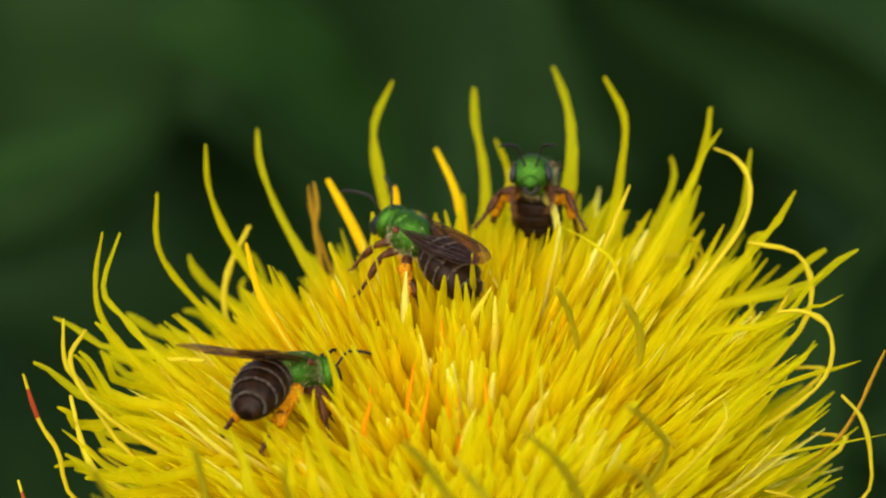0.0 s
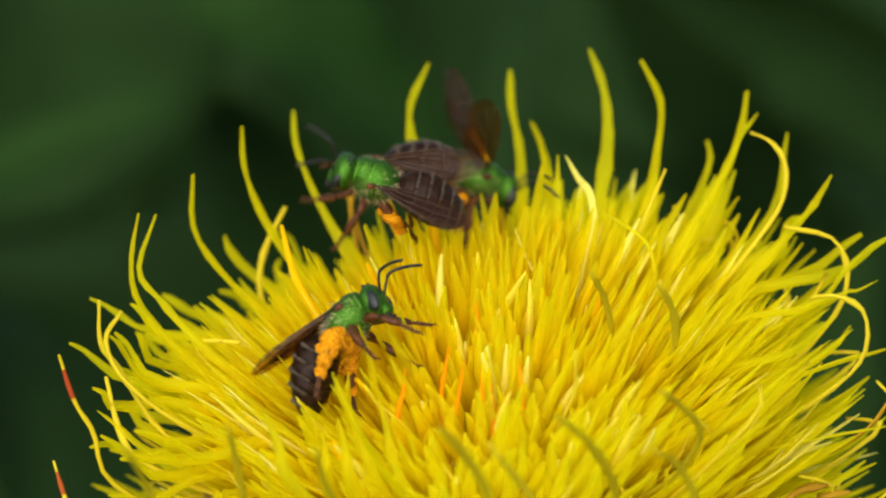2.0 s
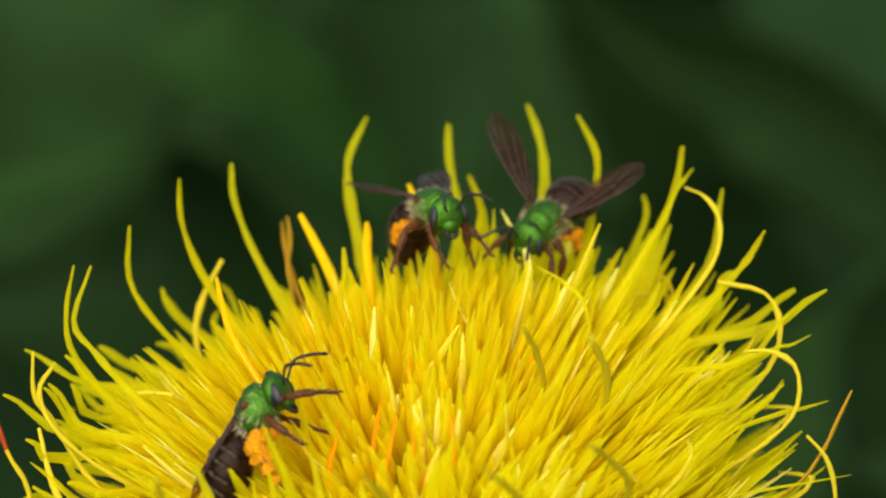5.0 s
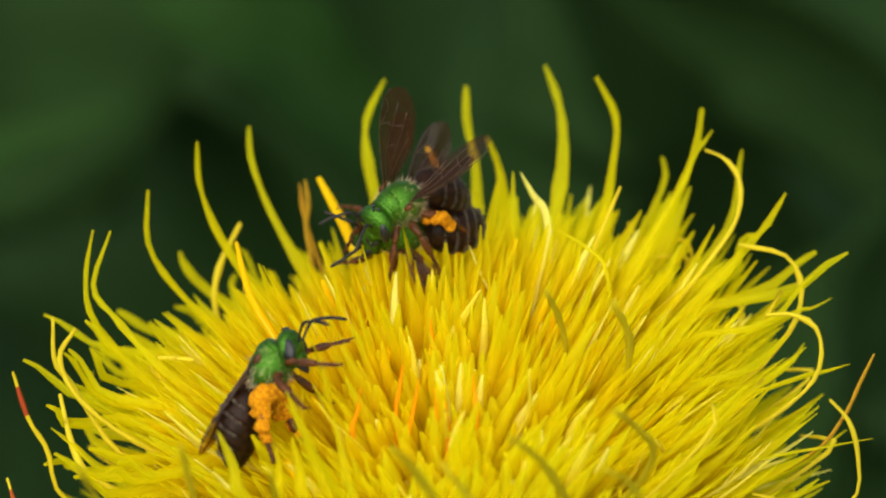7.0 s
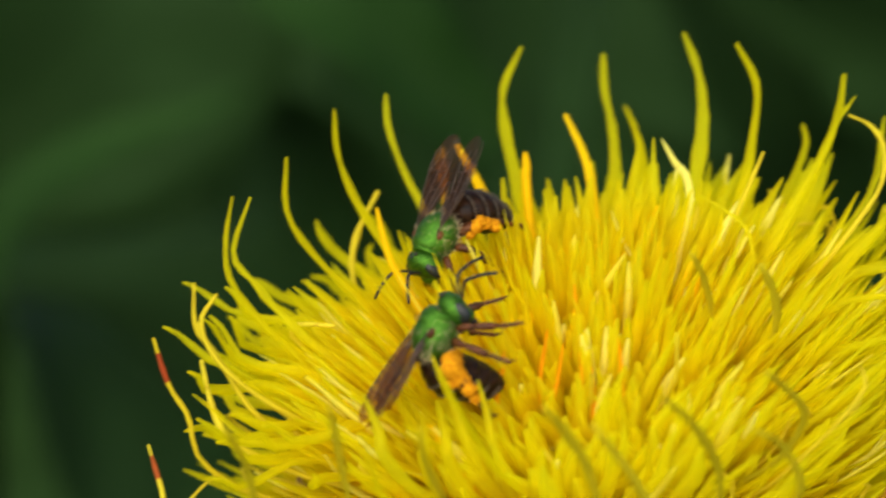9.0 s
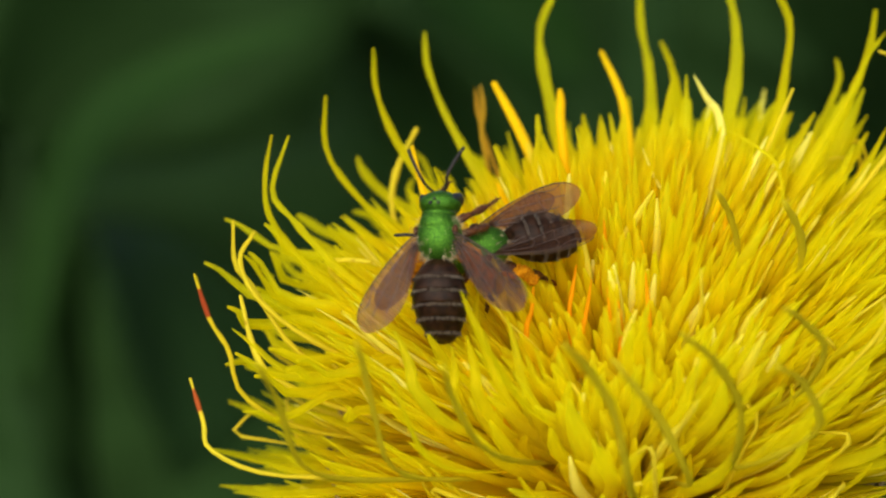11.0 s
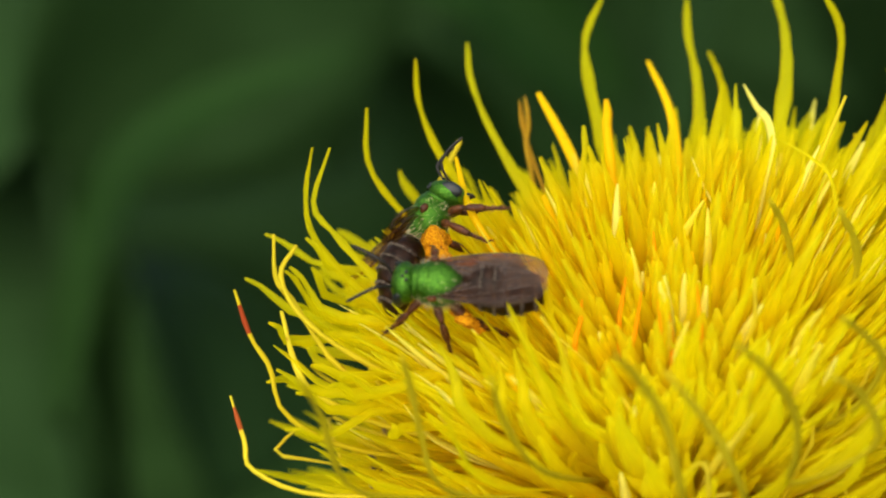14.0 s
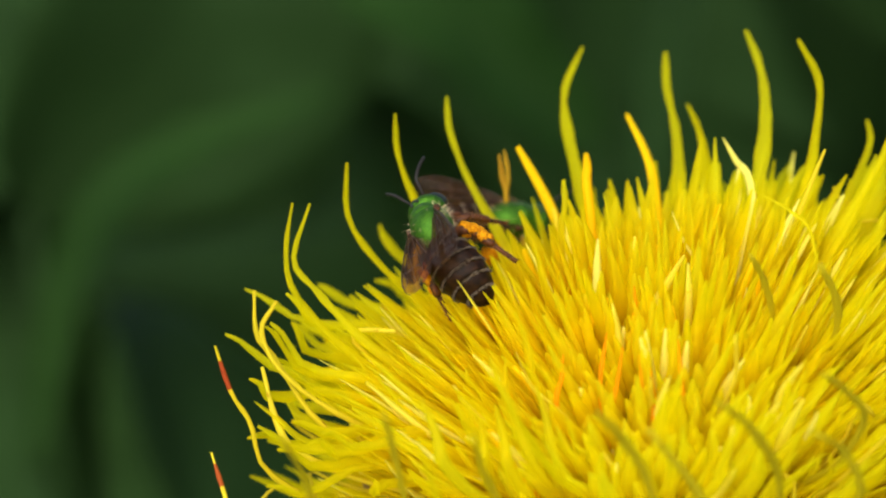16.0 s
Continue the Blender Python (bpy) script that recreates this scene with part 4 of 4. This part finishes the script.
def move_bee(name, rows, wings, tails, heads, seed):
    """rows: seconds and a pose; wings: seconds, spread and lift of the left and the right pair; tails and heads: seconds, pitch, yaw."""
    bee, bits = BEES[name]
    walk(bee, rows)
    for side, word in ((1, "left"), (-1, "right")):
        for hind, key in ((False, "fore_"), (True, "hind_")):
            walk(bits[key + word], [(w[0], wing_pose(side, hind, *(w[1:3] if side > 0 else w[3:5]))) for w in wings])
    walk(bits["abdomen"], [(t, pose(-1.55 * S, 0, -0.1 * S, 0, p, y)) for t, p, y in tails])
    walk(bits["head"], [(t, pose(1.55 * S, 0, 0.1 * S, 0, p, y)) for t, p, y in heads])
    rng = random.Random(seed)
    for spec in LEGS:
        for s, word in ((1, "left"), (-1, "right")):
            x, y, z = spec[1]
            walk(bits[spec[0] + "_" + word], [(t * 0.5, pose(x * S, s * y * S, z * S, s * rng.uniform(-22, 10), rng.uniform(-14, 14), s * rng.uniform(-18, 18))) for t in range(33)])


def motions():
    move_bee("middle", [
        (0, mm(-2.2, 1.1, 11.9, -5, -15, 131)),
        (0.5, mm(-1.2, 3.1, 12.1, 2, -18, 99)),
        (1, mm(-3.1, 0.2, 13.4, -29, -14, 155)),
        (1.2, mm(-4.0, 8.2, 12.1, -1, -30, 91)),
        (1.5, mm(-6.0, 8.1, 11.5, 1, -18, 88)),
        (1.8, mm(-2.4, 11.1, 12.2, 12, -18, 41)),
        (2, mm(-0.2, 11.0, 11.5, 1, 20, 6)),
        (2.2, mm(2.9, 14.7, 11.1, -12, 16, -18)),
        (2.5, mm(3.3, 12.0, 12.4, -7, 19, -19)),
        (3, mm(6.8, 10.0, 13.8, -15, 12, -38)),
        (3.5, mm(9.0, 8.0, 11.7, -12, 29, -29)),
        (4, mm(10.0, 5.2, 9.3, 120, 67, 81)),
        (4.2, mm(9.9, 5.3, 9.4, 143, 74, 87)),
        (4.7, mm(9.3, 7.8, 10.9, -28, 39, -122)),
        (5.2, mm(8.6, 10.0, 13.6, -12, 9, -127)),
        (6.3, mm(6.9, 7.0, 13.7, 4, -2, -151)),
        (6.5, mm(6.5, 7.0, 13.5, 4, -3, -151)),
        (7, mm(-2.4, 2.2, 13.8, -17, 24, -142)),
        (7.5, mm(0.6, -0.9, 11.5, -22, -0, -163)),
        (8, mm(-2.6, -4.3, 10.8, -19, 22, -150)),
        (8.5, mm(-7.8, -2.3, 9.5, -10, 44, -139)),
        (9, mm(-9.3, 1.2, 9.3, 17, 48, -126)),
        (9.2, mm(-9.8, 1.2, 9.5, 10, 43, -132)),
        (11.3, mm(-6.7, -11.3, 8.3, -34, 6, -160)),
        (11.5, mm(-5.9, -8.8, 8.9, -27, 19, -152)),
        (12, mm(-8.3, -12.2, 7.3, -45, 12, -162)),
        (12.5, mm(-9.1, -10.9, 7.8, -51, 8, -166)),
        (13, mm(-8.1, -10.2, 8.0, -46, 13, -164)),
        (13.5, mm(-10.3, -10.6, 4.9, -13, 32, 150)),
        (14, mm(-13.6, -11.9, 7.3, -49, -2, 178)),
        (14.5, mm(-14.4, -9.8, 6.7, -39, 3, 167)),
        (15, mm(-14.3, -10.7, 8.4, -42, -13, 167)),
        (15.25, mm(-14.0, -9.9, 9.7, -43, -28, 146)),
        (15.5, mm(-13.6, -6.8, 10.7, -80, -37, 120)),
        (16, mm(-13.5, -0.4, 10.7, -47, -15, 105)),
    ], [(0, -2, 8, -2, 6), (0.5, 14, 6, 14, 6), (1, 14, 8, 14, 8), (1.2, 75, 5, 20, 10), (1.5, 70, 0, 10, 5), (1.8, 50, 30, 50, 45), (2, 40, 45, 60, 55), (2.5, 40, 75, 70, 60), (3, 30, 35, 40, 35), (3.5, 35, 80, 60, 70), (4, 30, 20, 70, 30), (4.2, 30, 20, 70, 30), (6.3, 40, 30, 60, 30), (6.5, 60, 8, 60, 8), (7, 30, 30, 25, 60), (7.5, 28, 18, 38, 14), (8, 25, 20, 0, 25), (8.5, 66, 22, 10, 45), (9, 5, 3, 5, 3), (9.2, 5, 3, 5, 3), (11.3, 8, 6, 8, 6), (11.5, 5, 5, 5, 5), (12, 13, 4, 13, 4), (12.5, -2, 8, -2, 6), (13, -2, 8, -2, 6), (13.5, 20, 12, 55, 10), (14, -2, 6, -2, 5), (14.5, 14, -4, -4, 2), (15, 26, -8, -8, -2), (15.25, 8, 4, -2, 4), (15.5, -2, 4, -2, 4), (16, 8, 6, 6, 6)],
        [(0, 0, 0), (0.5, 0, 0), (1.2, -30, 0), (1.5, -45, 0), (2, 5, 0), (3, 0, 0), (4, 10, 0), (4.2, 10, 0), (6.3, -45, 0), (6.5, -45, 0), (7, -35, 0), (7.5, -60, 0), (8, -35, 0), (8.5, 0, 0), (9, -50, 0), (9.2, -45, 0), (11.3, 0, 0), (13.5, 0, 0), (15, -5, 0), (16, -32, 0)],
        [(0, 0, 0), (16, 0, 0)], 6)
    move_bee("back", [
        (0, mm(6.1, 7.8, 14.0, 3, -27, -97)),
        (0.5, mm(5.1, 9.3, 14.4, -1, -1, -158)),
        (1, mm(3.1, 1.9, 16.4, 4, -10, -121)),
        (1.2, mm(1.3, 5.1, 12.1, -16, 1, -154)),
        (1.5, mm(-2.3, 3.2, 12.8, -12, 24, -124)),
        (1.8, mm(-4.1, 4.1, 12.3, -17, 11, -156)),
        (2, mm(-7.1, 2.2, 14.2, -32, -18, -179)),
        (2.2, mm(-5.5, 4.6, 15.5, -50, -53, 142)),
        (2.5, mm(-4.8, 2.6, 15.9, -65, -61, 124)),
        (3, mm(-3.5, 7.1, 14.3, -40, -75, 57)),
        (3.5, mm(0.1, -0.0, 16.9, -3, -8, -3)),
        (4, mm(3.1, -0.0, 17.7, -3, -8, -4)),
        (4.2, mm(3.0, -0.0, 17.5, -2, -5, -11)),
        (5.3, mm(0.0, 9.0, 13.2, 1, -7, -84)),
        (6.3, mm(-2.9, -0.2, 11.1, -10, 2, -157)),
        (6.5, mm(-3.0, -0.2, 11.2, -13, 3, -166)),
        (7, mm(-2.4, 4.3, 11.0, -67, 0, -160)),
        (7.25, mm(-3.6, -1.9, 13.2, -53, -22, 164)),
        (7.5, mm(-4.7, 4.1, 11.6, -17, -11, 106)),
        (8, mm(-10.3, 0.2, 11.0, -26, -2, -174)),
        (8.25, mm(-11.6, 1.1, 12.0, -13, -13, 127)),
        (8.5, mm(-12.4, 2.1, 12.5, -0, -8, 91)),
        (8.6, mm(-13.5, 1.8, 13.0, -27, -45, 122)),
        (8.7, mm(-23.1, 6.3, 14.8, -40, -31, 155)),
        (8.8, mm(-50.0, 8.0, 24.0, -40, -26, 165)),
        (9.2, mm(-95.0, 60.0, 40.0, -20, -25, 150)),
        (10.3, mm(-205.0, 440.0, -120.0, 7, -21, 120)),
        (11.3, mm(-285.1, 749.8, -327.4, 15, -42, 8)),
        (16, mm(-285.1, 749.8, -327.4, 15, -42, 8)),
    ], [(0, -2, 8, -2, 6), (0.5, 8, -4, 8, -4), (1, 70, -35, 60, -35), (1.2, 45, 10, 25, 15), (1.5, 40, 35, 5, 10), (1.8, 25, 10, 25, 12), (2, 18, 5, 18, 5), (2.5, 4, -4, 14, -2), (3, -2, 8, -2, 6), (3.5, 22, -20, 20, -20), (4, 16, -14, 14, -14), (4.2, 16, -12, 14, -12), (6.3, 32, 36, 28, 36), (6.5, 32, 40, 28, 40), (7, 70, 10, 60, 0), (7.5, 60, 10, 60, 10), (8, 70, 20, 50, 10), (8.5, 25, -38, 20, -35), (8.6, 80, 25, 80, 25), (8.7, 100, 0, 100, 0), (8.8, 90, 40, 90, 40), (9.2, 90, 10, 90, 10), (10.3, 90, 20, 90, 20), (11.3, 2, 6, 2, 5), (16, 2, 6, 2, 5)],
        [(0, -48, 0), (0.5, -75, 0), (1, -55, 0), (1.5, -20, 0), (2, 0, 0), (2.5, -25, 25), (3, -62, 0), (3.5, -78, 0), (4, -80, 0), (4.2, -75, 0), (6.3, 0, 0), (6.5, 5, 0), (7.5, -10, 0), (8, 5, 0), (8.25, -25, 0), (8.5, -42, 0), (8.7, 5, 0), (16, 5, 0)],
        [(0, 0, 0), (16, 0, 0)], 4)
    move_bee("lower", [
        (0, mm(-9.5, -9.4, 6.1, -14, 13, 39)),
        (0.5, mm(-8.8, -9.7, 6.5, -37, -16, 22)),
        (1, mm(-8.4, -10.0, 6.7, -40, -23, 15)),
        (1.5, mm(-8.3, -10.2, 7.0, -33, -31, 5)),
        (2, mm(-8.3, -10.0, 8.7, -37, -41, 10)),
        (2.5, mm(-9.9, -10.8, 8.7, -43, -63, 27)),
        (3, mm(-10.1, -12.8, 7.7, -35, -61, 24)),
        (3.5, mm(-9.9, -13.3, 7.4, -34, -60, 22)),
        (4, mm(-10.0, -13.3, 7.2, -33, -60, 21)),
        (4.2, mm(-9.9, -13.5, 7.2, -33, -61, 21)),
        (6.3, mm(-9.5, -13.1, 7.6, -37, -60, 22)),
        (6.5, mm(-9.5, -13.1, 7.6, -38, -60, 23)),
        (7, mm(-10.2, -12.6, 7.7, -39, -58, 21)),
        (7.5, mm(-10.0, -13.4, 8.0, -44, -58, 21)),
        (8, mm(-9.4, -12.6, 7.8, -34, -45, 12)),
        (8.5, mm(-9.5, -14.5, 8.2, 4, -66, 16)),
        (9, mm(-8.8, -14.5, 8.3, -9, -64, 23)),
        (9.2, mm(-10.0, -13.7, 8.8, -24, -70, 44)),
        (10.3, mm(-10.4, -16.0, 10.1, -21, -58, 81)),
        (11.3, mm(-10.8, -12.2, 10.0, -22, -52, 117)),
        (11.5, mm(-11.5, -15.8, 7.2, -40, -7, -173)),
        (12, mm(-16.6, -11.5, 6.5, -42, -1, -171)),
        (12.5, mm(-17.5, -7.4, 6.7, -21, 7, 133)),
        (13, mm(-17.5, -6.1, 7.0, -18, -3, 135)),
        (13.5, mm(-17.4, -1.6, 7.9, -18, -20, 113)),
        (13.75, mm(-15.8, -6.0, 9.8, -40, -55, 92)),
        (14, mm(-15.0, -1.8, 7.9, -41, -44, 46)),
        (14.5, mm(-13.9, -2.0, 9.0, -28, -43, 33)),
        (15, mm(-13.2, 14.8, 4.3, 10, 12, 26)),
        (15.5, mm(-8.0, 14.8, 6.1, 10, 6, 34)),
        (16, mm(-9.1, 14.9, 5.9, 31, 4, 19)),
    ], [(0, 35, 5, 20, 5), (0.5, 16, 5, 10, 5), (1, -2, 8, -2, 6), (1.5, -2, 8, -2, 6), (2.5, -2, 1, -2, 0), (4, -2, 1, -2, 0), (7.5, -2, 1, -2, 0), (8, 4, 4, 4, 4), (9, -2, 8, -2, 6), (9.2, -2, 8, -2, 6), (11.3, 50, 5, 50, 5), (11.5, 100, -35, 16, 4), (12, 45, 55, 60, 30), (12.5, 0, 8, 0, 8), (13, 60, 20, 45, 55), (13.5, 0, 5, 8, 5), (14, 45, 10, 60, 10), (14.5, 70, 15, 70, 0), (15, 60, 45, 45, 30), (15.5, 40, 30, 60, 35), (16, 14, 6, 14, 6)],
        [(0, -14, 30), (0.5, -12, 26), (1, -12, 20), (1.5, -8, 8), (2, -20, 0), (2.5, -2, 0), (4, 2, 0), (7.5, 2, 0), (8, -30, 0), (8.5, -15, 0), (9, -78, 0), (9.2, -65, 0), (11.3, 0, 0), (12, 0, 0), (12.5, -32, 0), (13, -18, 0), (14, 0, 0), (14.5, -10, 0), (15, 5, 0), (16, 0, 0)],
        [(0, 0, 0), (0.5, 5, -5), (1.5, 5, -10), (2, 15, -5), (2.5, 48, -5), (3, 48, -5), (4, 45, -10), (6.5, 48, -5), (7, 50, -5), (7.5, 42, -5), (8, 15, 0), (9, 35, 0), (11.5, 0, 0), (16, 0, 0)], 5)


motions()
